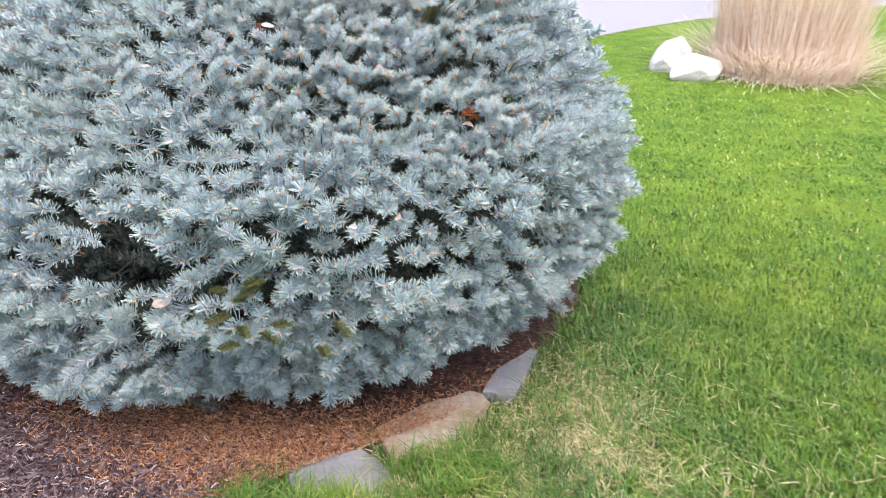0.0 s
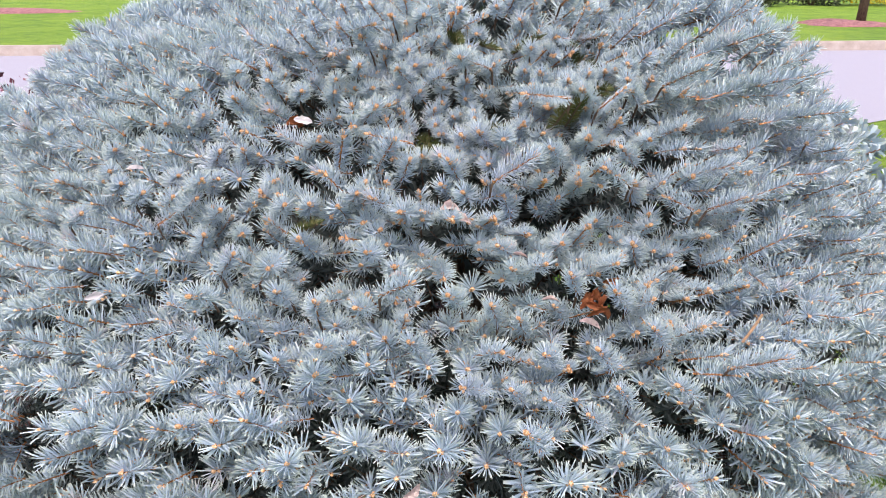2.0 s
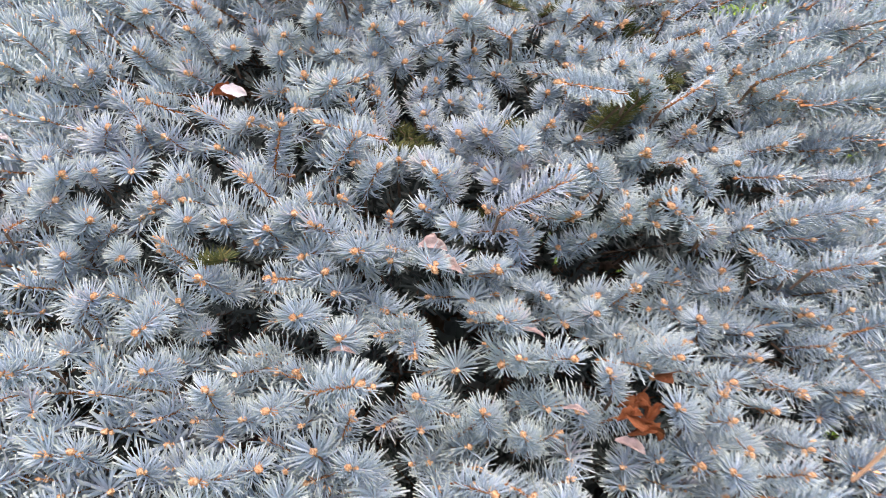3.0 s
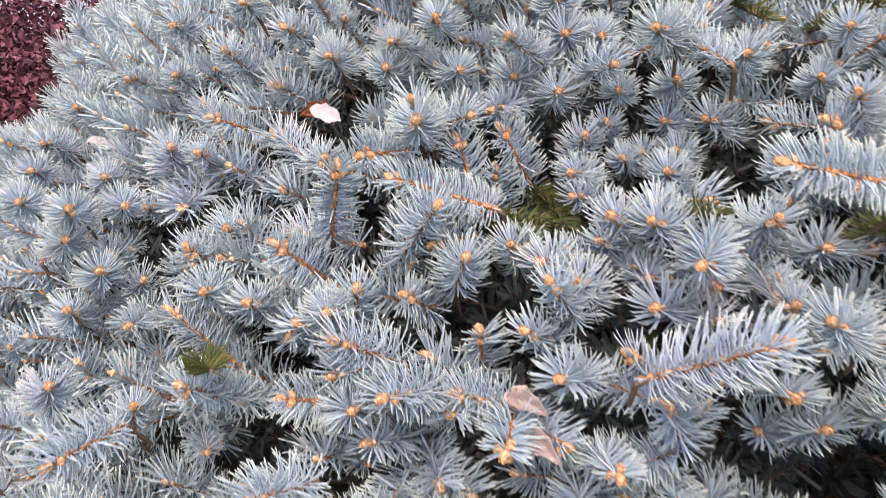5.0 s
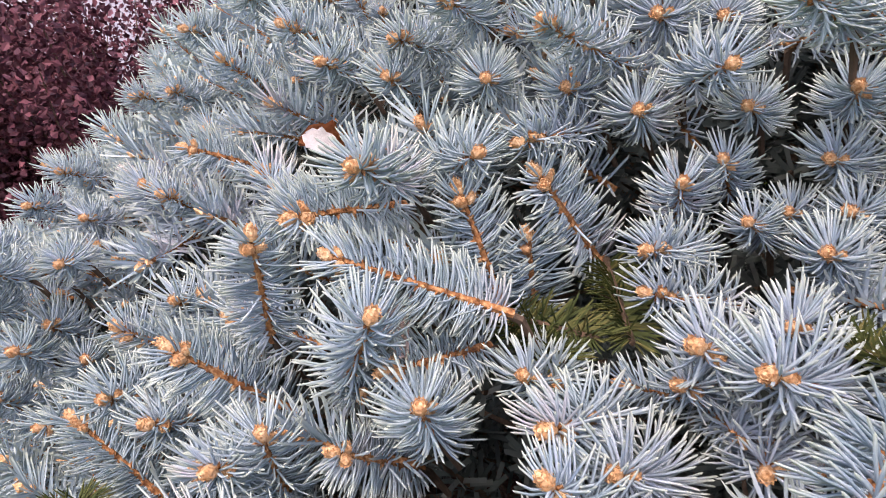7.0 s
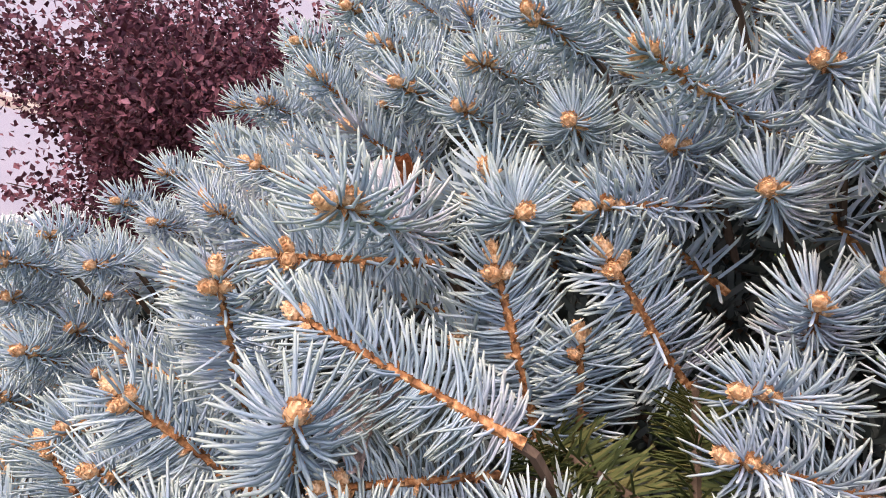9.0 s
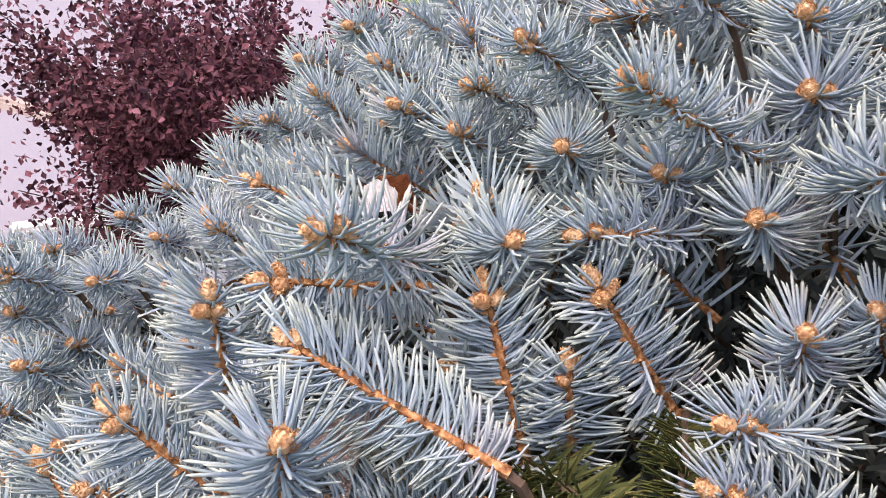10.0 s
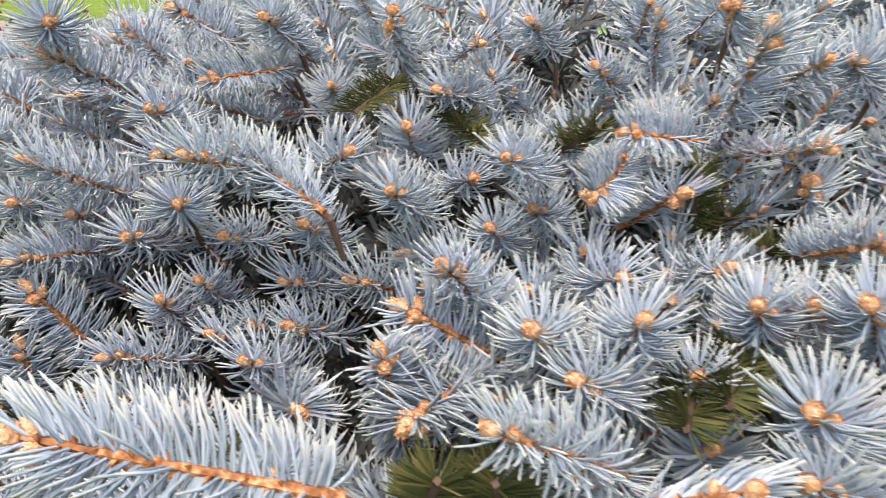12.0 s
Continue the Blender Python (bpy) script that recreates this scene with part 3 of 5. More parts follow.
def bud_poses(length, rng):
    """Where the buds of a shoot sit: a crown of two to four at the tip and now and then one along the twig."""
    out = [(pose(length - 0.001, 0, 0, rng.uniform(0, 360), rng.uniform(-12, 12), rng.uniform(-12, 12)), 1.0)]
    for k in range(int(rng.integers(1, 4))):
        turn = rng.uniform(-60, 60) + 180 * k
        out.append((pose(length - rng.uniform(0.003, 0.007), 0, 0, turn) @ pose(0, 0.0012, 0, 0, 0, rng.uniform(38, 62)), rng.uniform(0.7, 0.95)))
    for k in range(int(rng.integers(0, 3))):
        turn = rng.uniform(-70, 70) + 180 * k
        out.append((pose(length * rng.uniform(0.45, 0.88), 0, 0, turn) @ pose(0, 0.0012, 0, 0, 0, rng.uniform(40, 65)), rng.uniform(0.5, 0.75)))
    return out


LENGTHS = (0.042, 0.055, 0.070, 0.090)
srng = np.random.default_rng(21)


def joined_shoot(length, n, segs, rng, size=0.0195, width=0.00135):
    pieces = [needles(length, n, 3 if segs > 1 else 1, segs, size, width, rng, blunt=True), twig(length, 3, rng, False, 0.004)]
    if segs > 1:
        v, t, w, a = bud(0.0070, 0.0056, rng)
        pieces.append((v + np.array([length - 0.001, 0, 0]), t, w + 2, a))
    else:
        pieces.append(rough_bud(0.0078, 0.0062, (length - 0.001, 0, 0), (1, rng.uniform(-0.2, 0.2), 0)))
    for sgn in (-1, 1):
        pieces.append(rough_bud(0.0058, 0.0050, (length - 0.004, 0, 0), (0.6, sgn * rng.uniform(0.5, 0.9), rng.uniform(-0.3, 0.5))))
    return join(pieces)


RING = [[joined_shoot(L, int(2400 * L), 2, srng, 0.0182, 0.0014) for _ in range(3)] for L in LENGTHS]
PLAIN = [[joined_shoot(L, int(2800 * L), 1, srng, 0.0195, 0.00145) for _ in range(3)] for L in LENGTHS]
SOFT = [[joined_shoot(L, int(3200 * L), 1, srng, 0.0205, 0.0017) for _ in range(3)] for L in LENGTHS]
THIN = [[joined_shoot(L, int(1150 * L), 1, srng, 0.0205, 0.0028) for _ in range(3)] for L in LENGTHS]
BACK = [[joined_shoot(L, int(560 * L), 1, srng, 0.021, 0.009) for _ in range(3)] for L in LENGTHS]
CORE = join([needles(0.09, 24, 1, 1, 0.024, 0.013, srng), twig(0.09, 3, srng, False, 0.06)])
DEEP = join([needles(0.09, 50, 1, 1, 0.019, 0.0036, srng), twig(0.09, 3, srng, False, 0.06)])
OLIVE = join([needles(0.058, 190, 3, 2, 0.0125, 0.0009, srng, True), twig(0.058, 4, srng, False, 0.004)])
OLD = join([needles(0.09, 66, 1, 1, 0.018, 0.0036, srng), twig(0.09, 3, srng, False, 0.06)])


def clear(p, keep=0.085):
    """Whether points lie off the open air over the crown's top."""
    air = np.array([(0.149, 1.732, 1.187), (0.10, 1.72, 1.178), (0.073, 1.715, 1.174), (0.027, 1.70, 1.16), (-0.024, 1.697, 1.134), (0.01, 1.65, 1.145), (0.035, 1.6, 1.16), (0.06, 1.53, 1.18), (0.10, 1.44, 1.18), (0.135, 1.32, 1.19), (0.131, 1.2, 1.2)])
    return np.linalg.norm(p[:, None] - air[None], axis=-1).min(1) > keep


def crown_points(n, spacing, rng, inset=0.0):
    """Spread points over the crown, with lumps, tiers and hollows: place and outward normal."""
    seg = np.diff(PROFILE, axis=0)
    area = np.hypot(*seg.T) * (PROFILE[:-1, 0] + PROFILE[1:, 0]) / 2
    k = rng.choice(len(seg), n, p=area / area.sum())
    f = rng.uniform(0, 1, n)
    rz = PROFILE[k] + seg[k] * f[:, None]
    th = rng.uniform(0, 2 * np.pi, n)
    nr = unit(np.c_[seg[k][:, 1], -seg[k][:, 0]])
    out = np.c_[np.cos(th), np.sin(th), np.zeros(n)]
    nor = np.c_[out[:, :2] * nr[:, :1], nr[:, 1]]
    p = np.c_[CX + out[:, 0] * rz[:, 0], CY + out[:, 1] * rz[:, 0], rz[:, 1]]
    low = np.clip((0.45 - p[:, 2]) / 0.35, 0, 1)
    high = np.clip((p[:, 2] - 0.80) / 0.15, 0, 1)
    skirt = 1 + np.clip((p[:, 2] - 0.1) / 0.2, 0, 1) * (0.045 + 0.09 * np.clip((0.9 - p[:, 2]) / 0.25, 0, 1)) * np.clip(-out[:, 0], 0, 1) + high * (0.6 * np.clip(0.64 * out[:, 1] - 0.77 * out[:, 0], 0, 1) + 0.06 * np.clip(0.87 * out[:, 0] + 0.5 * out[:, 1], 0, 1) + 0.03 * np.clip(-out[:, 0], 0, 1)) + low**1.5 * 0.42 * np.clip((-0.9 * out[:, 0] - 0.4 * out[:, 1] - 0.45) / 0.5, 0, 1) - np.clip((p[:, 2] - 0.3) / 0.2, 0, 1) * 0.05 * np.clip(out[:, 0], 0, 1) - low * 0.14 * np.clip(0.8 * out[:, 0] - 0.6 * out[:, 1], 0, 1)
    p[:, :2] = np.array([CX, CY]) + (p[:, :2] - np.array([CX, CY])) * skirt[:, None]
    p[:, 2] += 0.07 * np.clip((p[:, 2] - 0.95) / 0.12, 0, 1) * np.clip((p[:, 1] - CY + 0.25) / 0.25, 0, 1)
    lump = np.array([2.2 * abs(noise.noise(Vector((x * 4.2, y * 4.2, z * 8.5)))) - 0.45 + 0.35 * noise.noise(Vector((x * 12, y * 12, z * 13))) for x, y, z in p])
    lump = np.minimum(lump, 1.1)
    p = p + nor * (0.066 * max(0.2, 1 - 4 * inset) * lump * np.interp(p[:, 2], [0.9, 1.05], [1.0, 0.42]) - 0.016 - inset)[:, None]
    gap = spacing * np.where(p[:, 1] > CY + 0.12, np.where((p[:, 2] > 1.05) & (p[:, 1] < CY + 0.4), 1.1, 1.32), np.where((p[:, 2] > 0.70) & (p[:, 0] > -1.0), 1.0, 1.24))
    kept, grid = [], {}
    for i in range(n):
        cell = tuple(int(c // 0.06) for c in p[i])
        near = [j for dx in (-1, 0, 1) for dy in (-1, 0, 1) for dz in (-1, 0, 1) for j in grid.get((cell[0] + dx, cell[1] + dy, cell[2] + dz), ())]
        if not near or ((p[near] - p[i]) ** 2).sum(1).min() > min(gap[i], 0.06) ** 2:
            kept.append(i)
            grid.setdefault(cell, []).append(i)
    return p[kept], nor[kept], out[kept], lump[kept]


def spray_axes(p, nor, out, rng):
    top = np.clip((nor[:, 2:] - 0.72) / 0.25, 0, 1)
    side = np.clip((0.8 - nor[:, 2:]) / 0.4, 0, 1)
    d = out * (0.48 + 0.17 * top) + nor * (0.62 - 0.07 * top - 0.12 * side) + np.c_[np.zeros((len(p), 2)), 0.06 + 0.10 * top[:, 0] + 0.14 * side[:, 0]] + rng.normal(0, 0.22, p.shape)
    return unit(d)


class Shoots:
    """All the shoots of the crown: base, way, up and length."""

    def __init__(self):
        self.rows = []

    def add(self, tip, way, up, length):
        self.rows.append((np.asarray(tip, float) - np.asarray(way) * length, np.asarray(way, float), np.asarray(up, float), length))


wood = Shoots()
old = Shoots()
deep = Shoots()
core = Shoots()
inner = Shoots()
olive = Shoots()
SINGLE = []


def outward(p):
    o = np.array([p[0] - CX, p[1] - CY, 0.0])
    return o / max(np.linalg.norm(o), 1e-6)


def shoot_from(base, tip, spread=False):
    """A shoot from its base to its tip; spread: its needles part to both sides and show the twig."""
    base, tip = np.array(base), np.array(tip)
    L = float(np.linalg.norm(tip - base))
    up = np.array([0.75, -0.25, 0.65]) if spread else np.array([0, 0, 1.0]) + 0.2 * outward(tip)
    SINGLE.append((base, (tip - base) / L, unit(up), min(max(L, 0.034), 0.09), spread))


def olive_from(base, tip):
    """An older shoot inside the crown with olive-green needles."""
    base, tip = np.array(base), np.array(tip)
    way = unit(tip - base)
    olive.add(tip, way, unit(np.array([0.2, -0.2, 1.0])), 0.058)


# the shoots of the crown's front and top, one by one
shoot_from((-0.236, 1.745, 1.043), (-0.198, 1.709, 1.069))
shoot_from((-0.251, 1.749, 1.028), (-0.229, 1.695, 1.042), True)
shoot_from((-0.246, 1.685, 0.983), (-0.232, 1.679, 1.036), True)
shoot_from((-0.171, 1.753, 1.014), (-0.208, 1.701, 1.033), True)
shoot_from((-0.198, 1.772, 0.991), (-0.214, 1.758, 1.045), True)
shoot_from((-0.200, 1.787, 0.983), (-0.200, 1.782, 1.025), True)
shoot_from((-0.201, 1.823, 1.002), (-0.204, 1.788, 1.050), True)
shoot_from((-0.250, 1.769, 1.040), (-0.212, 1.764, 1.060))
shoot_from((-0.225, 1.834, 1.057), (-0.210, 1.784, 1.062))
shoot_from((-0.221, 1.858, 1.056), (-0.195, 1.829, 1.072))
shoot_from((-0.220, 1.852, 1.079), (-0.211, 1.793, 1.107))
shoot_from((-0.291, 1.817, 1.093), (-0.264, 1.779, 1.111))
shoot_from((-0.320, 1.814, 1.075), (-0.298, 1.772, 1.090))
shoot_from((-0.449, 1.758, 1.030), (-0.444, 1.723, 1.060))
shoot_from((-0.373, 1.783, 1.056), (-0.344, 1.752, 1.073))
shoot_from((-0.322, 1.798, 1.053), (-0.300, 1.768, 1.072))
shoot_from((-0.283, 1.814, 1.063), (-0.251, 1.793, 1.078))
shoot_from((-0.241, 1.842, 1.064), (-0.220, 1.812, 1.078))
shoot_from((-0.513, 1.726, 1.017), (-0.479, 1.696, 1.037))
shoot_from((-0.193, 1.699, 0.991), (-0.167, 1.698, 1.029))
shoot_from((-0.173, 1.853, 1.012), (-0.158, 1.807, 1.031))
shoot_from((-0.193, 1.857, 1.017), (-0.174, 1.836, 1.046))
shoot_from((-0.147, 1.845, 1.002), (-0.148, 1.799, 1.020))
shoot_from((-0.237, 1.888, 1.093), (-0.213, 1.851, 1.105))
shoot_from((-0.557, 1.724, 1.006), (-0.536, 1.679, 1.023))
shoot_from((-0.653, 1.675, 0.909), (-0.637, 1.639, 0.932))
shoot_from((-0.699, 1.652, 0.909), (-0.703, 1.612, 0.932))
shoot_from((-0.402, 1.737, 0.999), (-0.402, 1.687, 1.022), True)
shoot_from((-0.411, 1.703, 0.970), (-0.390, 1.669, 1.001))
shoot_from((-0.487, 1.608, 0.916), (-0.457, 1.594, 0.943))
shoot_from((-0.499, 1.652, 0.915), (-0.475, 1.633, 0.943))
shoot_from((-0.358, 1.683, 0.933), (-0.335, 1.659, 0.963))
shoot_from((-0.399, 1.605, 0.889), (-0.372, 1.611, 0.921))
shoot_from((-0.317, 1.643, 0.923), (-0.288, 1.617, 0.948))
shoot_from((-0.281, 1.662, 0.922), (-0.258, 1.632, 0.949))
shoot_from((-0.237, 1.688, 0.949), (-0.245, 1.645, 0.990), True)
shoot_from((-0.224, 1.671, 0.942), (-0.194, 1.646, 0.968))
shoot_from((-0.204, 1.674, 0.934), (-0.192, 1.664, 0.977))
shoot_from((-0.184, 1.722, 0.944), (-0.173, 1.685, 0.976), True)
shoot_from((-0.171, 1.723, 0.969), (-0.149, 1.706, 1.003))
shoot_from((-0.185, 1.753, 0.991), (-0.174, 1.706, 1.002), True)
shoot_from((-0.166, 1.776, 0.971), (-0.153, 1.749, 0.998))
shoot_from((-0.132, 1.773, 0.986), (-0.117, 1.734, 1.006))
shoot_from((-0.111, 1.780, 0.970), (-0.100, 1.745, 0.998))
shoot_from((-0.117, 1.821, 0.999), (-0.108, 1.782, 1.025))
shoot_from((-0.085, 1.820, 1.009), (-0.082, 1.780, 1.032))
shoot_from((-0.121, 1.817, 0.988), (-0.113, 1.783, 1.007))
shoot_from((-0.111, 1.838, 1.007), (-0.097, 1.808, 1.030))
shoot_from((-0.106, 1.816, 0.981), (-0.080, 1.786, 0.996))
shoot_from((-0.130, 1.887, 1.013), (-0.119, 1.853, 1.035))
shoot_from((-0.163, 1.880, 1.017), (-0.151, 1.851, 1.035))
shoot_from((-0.159, 1.897, 1.018), (-0.149, 1.870, 1.036))
shoot_from((-0.141, 1.916, 1.023), (-0.130, 1.880, 1.041))
shoot_from((-0.155, 1.924, 1.042), (-0.147, 1.886, 1.056))
shoot_from((-0.193, 1.899, 1.060), (-0.174, 1.868, 1.073))
shoot_from((-0.201, 1.858, 1.079), (-0.165, 1.842, 1.094))
shoot_from((-0.184, 1.877, 1.030), (-0.170, 1.854, 1.054))
shoot_from((-0.119, 1.897, 0.994), (-0.111, 1.868, 1.014))
shoot_from((-0.054, 1.797, 1.027), (-0.037, 1.755, 1.032))
shoot_from((-0.145, 1.878, 1.108), (-0.136, 1.837, 1.122))
shoot_from((-0.171, 1.928, 1.060), (-0.149, 1.897, 1.082))
shoot_from((-0.448, 1.666, 0.932), (-0.425, 1.640, 0.952))
shoot_from((-0.299, 1.874, 1.120), (-0.283, 1.820, 1.146))
shoot_from((-0.250, 1.884, 1.111), (-0.224, 1.852, 1.126))
shoot_from((-0.229, 1.905, 1.096), (-0.200, 1.876, 1.104))
shoot_from((-0.195, 1.917, 1.090), (-0.155, 1.921, 1.114))
shoot_from((-0.176, 1.999, 1.080), (-0.136, 1.988, 1.100))
shoot_from((-0.137, 1.959, 1.083), (-0.119, 1.924, 1.103))
shoot_from((-0.132, 2.104, 1.138), (-0.128, 2.067, 1.159))
shoot_from((-0.213, 2.017, 1.147), (-0.167, 2.012, 1.167), True)
shoot_from((-0.184, 2.033, 1.134), (-0.173, 1.991, 1.141))
shoot_from((-0.244, 1.972, 1.119), (-0.222, 1.951, 1.137))
shoot_from((-0.259, 1.941, 1.142), (-0.251, 1.891, 1.137), True)
shoot_from((-0.127, 1.955, 1.042), (-0.130, 1.912, 1.058))
shoot_from((-0.094, 1.980, 1.075), (-0.077, 1.949, 1.094))
shoot_from((-0.095, 2.012, 1.082), (-0.080, 1.977, 1.099))
shoot_from((-0.094, 2.031, 1.092), (-0.060, 2.011, 1.124), True)
shoot_from((-0.130, 2.122, 1.142), (-0.114, 2.097, 1.188), True)
shoot_from((-0.037, 1.925, 1.069), (-0.033, 1.887, 1.101))
shoot_from((-0.025, 1.924, 1.054), (-0.041, 1.876, 1.085), True)
shoot_from((-0.009, 1.923, 1.066), (0.007, 1.891, 1.092))
shoot_from((-0.042, 1.881, 1.027), (-0.033, 1.862, 1.074), True)
shoot_from((-0.056, 1.983, 1.068), (-0.018, 1.966, 1.088))
shoot_from((-0.038, 2.038, 1.135), (-0.043, 1.989, 1.141), True)
shoot_from((0.020, 1.927, 1.065), (0.027, 1.891, 1.084))
shoot_from((0.026, 1.967, 1.057), (0.037, 1.939, 1.077))
shoot_from((0.046, 1.890, 1.064), (0.037, 1.848, 1.087))
shoot_from((0.080, 1.952, 1.071), (0.083, 1.915, 1.095))
shoot_from((0.031, 1.805, 1.082), (-0.011, 1.752, 1.092), True)
shoot_from((-0.035, 2.043, 1.135), (-0.007, 2.023, 1.186), True)
shoot_from((-0.027, 2.044, 1.131), (0.020, 2.033, 1.144), True)
shoot_from((0.002, 2.063, 1.092), (0.016, 2.039, 1.128), True)
shoot_from((0.019, 2.032, 1.099), (0.058, 2.010, 1.119), True)
shoot_from((0.031, 1.997, 1.072), (0.040, 1.963, 1.098))
shoot_from((0.032, 2.008, 1.072), (0.052, 1.979, 1.099))
shoot_from((-0.059, 2.017, 1.092), (-0.023, 2.005, 1.118), True)
shoot_from((-0.039, 2.077, 1.153), (-0.005, 2.068, 1.175))
shoot_from((-0.011, 2.142, 1.161), (-0.007, 2.100, 1.176))
shoot_from((-0.068, 2.094, 1.183), (-0.046, 2.058, 1.196), True)
shoot_from((0.009, 1.934, 1.071), (0.029, 1.914, 1.099))
shoot_from((0.067, 2.005, 1.083), (0.072, 1.968, 1.109))
shoot_from((0.052, 1.894, 1.054), (0.087, 1.881, 1.087), True)
shoot_from((0.095, 1.948, 1.059), (0.091, 1.905, 1.082))
shoot_from((-0.234, 2.016, 1.144), (-0.212, 1.985, 1.171), True)
shoot_from((-0.257, 1.947, 1.158), (-0.229, 1.915, 1.172))
shoot_from((-0.305, 1.828, 1.152), (-0.262, 1.817, 1.163))
shoot_from((-0.281, 1.919, 1.153), (-0.265, 1.880, 1.173), True)
shoot_from((-0.220, 1.998, 1.151), (-0.194, 1.974, 1.180), True)
shoot_from((-0.175, 2.080, 1.164), (-0.161, 2.044, 1.180))
shoot_from((-0.079, 1.979, 1.115), (-0.068, 1.945, 1.128))
shoot_from((-0.056, 2.006, 1.121), (-0.039, 1.968, 1.117), True)
shoot_from((0.028, 1.804, 1.000), (0.021, 1.770, 1.023))
shoot_from((0.112, 1.866, 0.991), (0.099, 1.838, 1.017))
shoot_from((-0.031, 1.711, 0.988), (0.013, 1.740, 1.018))
shoot_from((-0.098, 1.749, 0.974), (-0.100, 1.721, 1.005))
shoot_from((-0.154, 1.668, 0.946), (-0.165, 1.631, 0.970))
shoot_from((0.118, 1.803, 0.978), (0.094, 1.772, 1.003))
shoot_from((0.173, 1.888, 0.972), (0.239, 1.902, 0.995))
shoot_from((0.217, 1.869, 0.939), (0.256, 1.865, 0.960))
shoot_from((0.195, 1.843, 0.944), (0.163, 1.823, 0.962))
shoot_from((0.031, 1.655, 0.895), (0.062, 1.636, 0.918))
shoot_from((0.027, 1.666, 0.882), (0.022, 1.634, 0.906))
shoot_from((0.089, 1.687, 0.867), (0.086, 1.664, 0.899))
shoot_from((0.148, 1.699, 0.854), (0.139, 1.670, 0.884))
shoot_from((-0.032, 1.609, 0.859), (-0.033, 1.575, 0.885))
shoot_from((0.008, 1.629, 0.835), (0.008, 1.606, 0.868))
shoot_from((0.038, 1.643, 0.822), (0.039, 1.618, 0.851))
shoot_from((0.074, 1.694, 0.825), (0.066, 1.670, 0.851))
shoot_from((-0.124, 1.548, 0.860), (-0.118, 1.510, 0.880))
shoot_from((-0.096, 1.529, 0.892), (-0.056, 1.527, 0.915))
shoot_from((-0.184, 1.530, 0.844), (-0.172, 1.508, 0.878))
shoot_from((-0.220, 1.523, 0.866), (-0.213, 1.490, 0.890))
shoot_from((-0.298, 1.473, 0.872), (-0.286, 1.432, 0.894))
shoot_from((-0.061, 1.562, 0.813), (-0.062, 1.530, 0.840))
shoot_from((0.152, 1.630, 0.806), (0.138, 1.606, 0.838))
shoot_from((0.087, 1.613, 0.805), (0.083, 1.581, 0.832))
shoot_from((-0.002, 1.588, 0.807), (0.035, 1.571, 0.829))
shoot_from((0.200, 1.685, 0.822), (0.188, 1.660, 0.851))
shoot_from((0.203, 1.704, 0.819), (0.239, 1.686, 0.852))
shoot_from((0.278, 1.685, 0.808), (0.334, 1.697, 0.828))
shoot_from((0.244, 1.641, 0.786), (0.227, 1.612, 0.811))
shoot_from((0.105, 1.592, 0.763), (0.092, 1.563, 0.787))
shoot_from((0.062, 1.579, 0.767), (0.056, 1.552, 0.795))
shoot_from((0.026, 1.555, 0.785), (0.012, 1.511, 0.810))
shoot_from((-0.269, 1.407, 0.740), (-0.264, 1.371, 0.767))
shoot_from((-0.248, 1.423, 0.733), (-0.241, 1.396, 0.765))
shoot_from((0.103, 1.528, 0.748), (0.093, 1.497, 0.783))
shoot_from((0.153, 1.603, 0.740), (0.139, 1.578, 0.770))
shoot_from((0.173, 1.640, 0.759), (0.163, 1.616, 0.789))
shoot_from((-0.226, 1.444, 0.760), (-0.219, 1.420, 0.793))
shoot_from((-0.260, 1.479, 0.794), (-0.252, 1.453, 0.826))
shoot_from((-0.247, 1.543, 0.904), (-0.230, 1.502, 0.912))
shoot_from((0.006, 1.682, 0.905), (-0.001, 1.649, 0.926))
shoot_from((-0.141, 1.600, 0.909), (-0.133, 1.561, 0.927))
shoot_from((-0.128, 1.483, 0.836), (-0.126, 1.447, 0.861))
shoot_from((-0.107, 1.880, 1.103), (-0.150, 1.864, 1.120))
shoot_from((-0.146, 1.497, 0.819), (-0.111, 1.489, 0.847))
shoot_from((0.128, 1.959, 1.084), (0.180, 1.951, 1.113))
shoot_from((-0.415, 1.790, 1.064), (-0.401, 1.751, 1.084))
shoot_from((-0.143, 1.724, 0.914), (-0.138, 1.713, 0.958), True)
shoot_from((-0.109, 1.753, 0.947), (-0.108, 1.717, 0.972))
shoot_from((-0.151, 1.705, 0.902), (-0.144, 1.671, 0.932), True)
shoot_from((-0.404, 1.578, 0.877), (-0.377, 1.561, 0.911))
shoot_from((-0.192, 1.673, 0.893), (-0.203, 1.622, 0.914), True)
shoot_from((-0.295, 1.564, 0.858), (-0.273, 1.561, 0.894))
shoot_from((-0.326, 1.529, 0.879), (-0.299, 1.523, 0.910))
shoot_from((-0.465, 1.572, 0.910), (-0.447, 1.603, 0.928))
shoot_from((-0.424, 1.591, 0.953), (-0.381, 1.572, 0.982))
shoot_from((-0.427, 1.620, 0.958), (-0.389, 1.611, 0.973))
shoot_from((-0.518, 1.582, 0.932), (-0.481, 1.566, 0.954))
shoot_from((-0.588, 1.617, 0.930), (-0.552, 1.596, 0.951))
shoot_from((-0.628, 1.652, 0.937), (-0.601, 1.621, 0.957))
shoot_from((-0.509, 1.645, 0.942), (-0.476, 1.629, 0.963))
shoot_from((-0.426, 1.577, 0.933), (-0.392, 1.570, 0.956))
shoot_from((-0.399, 1.592, 0.913), (-0.364, 1.581, 0.941))
shoot_from((-0.661, 1.688, 0.954), (-0.631, 1.662, 0.977))
shoot_from((-0.556, 1.752, 1.053), (-0.526, 1.719, 1.067))
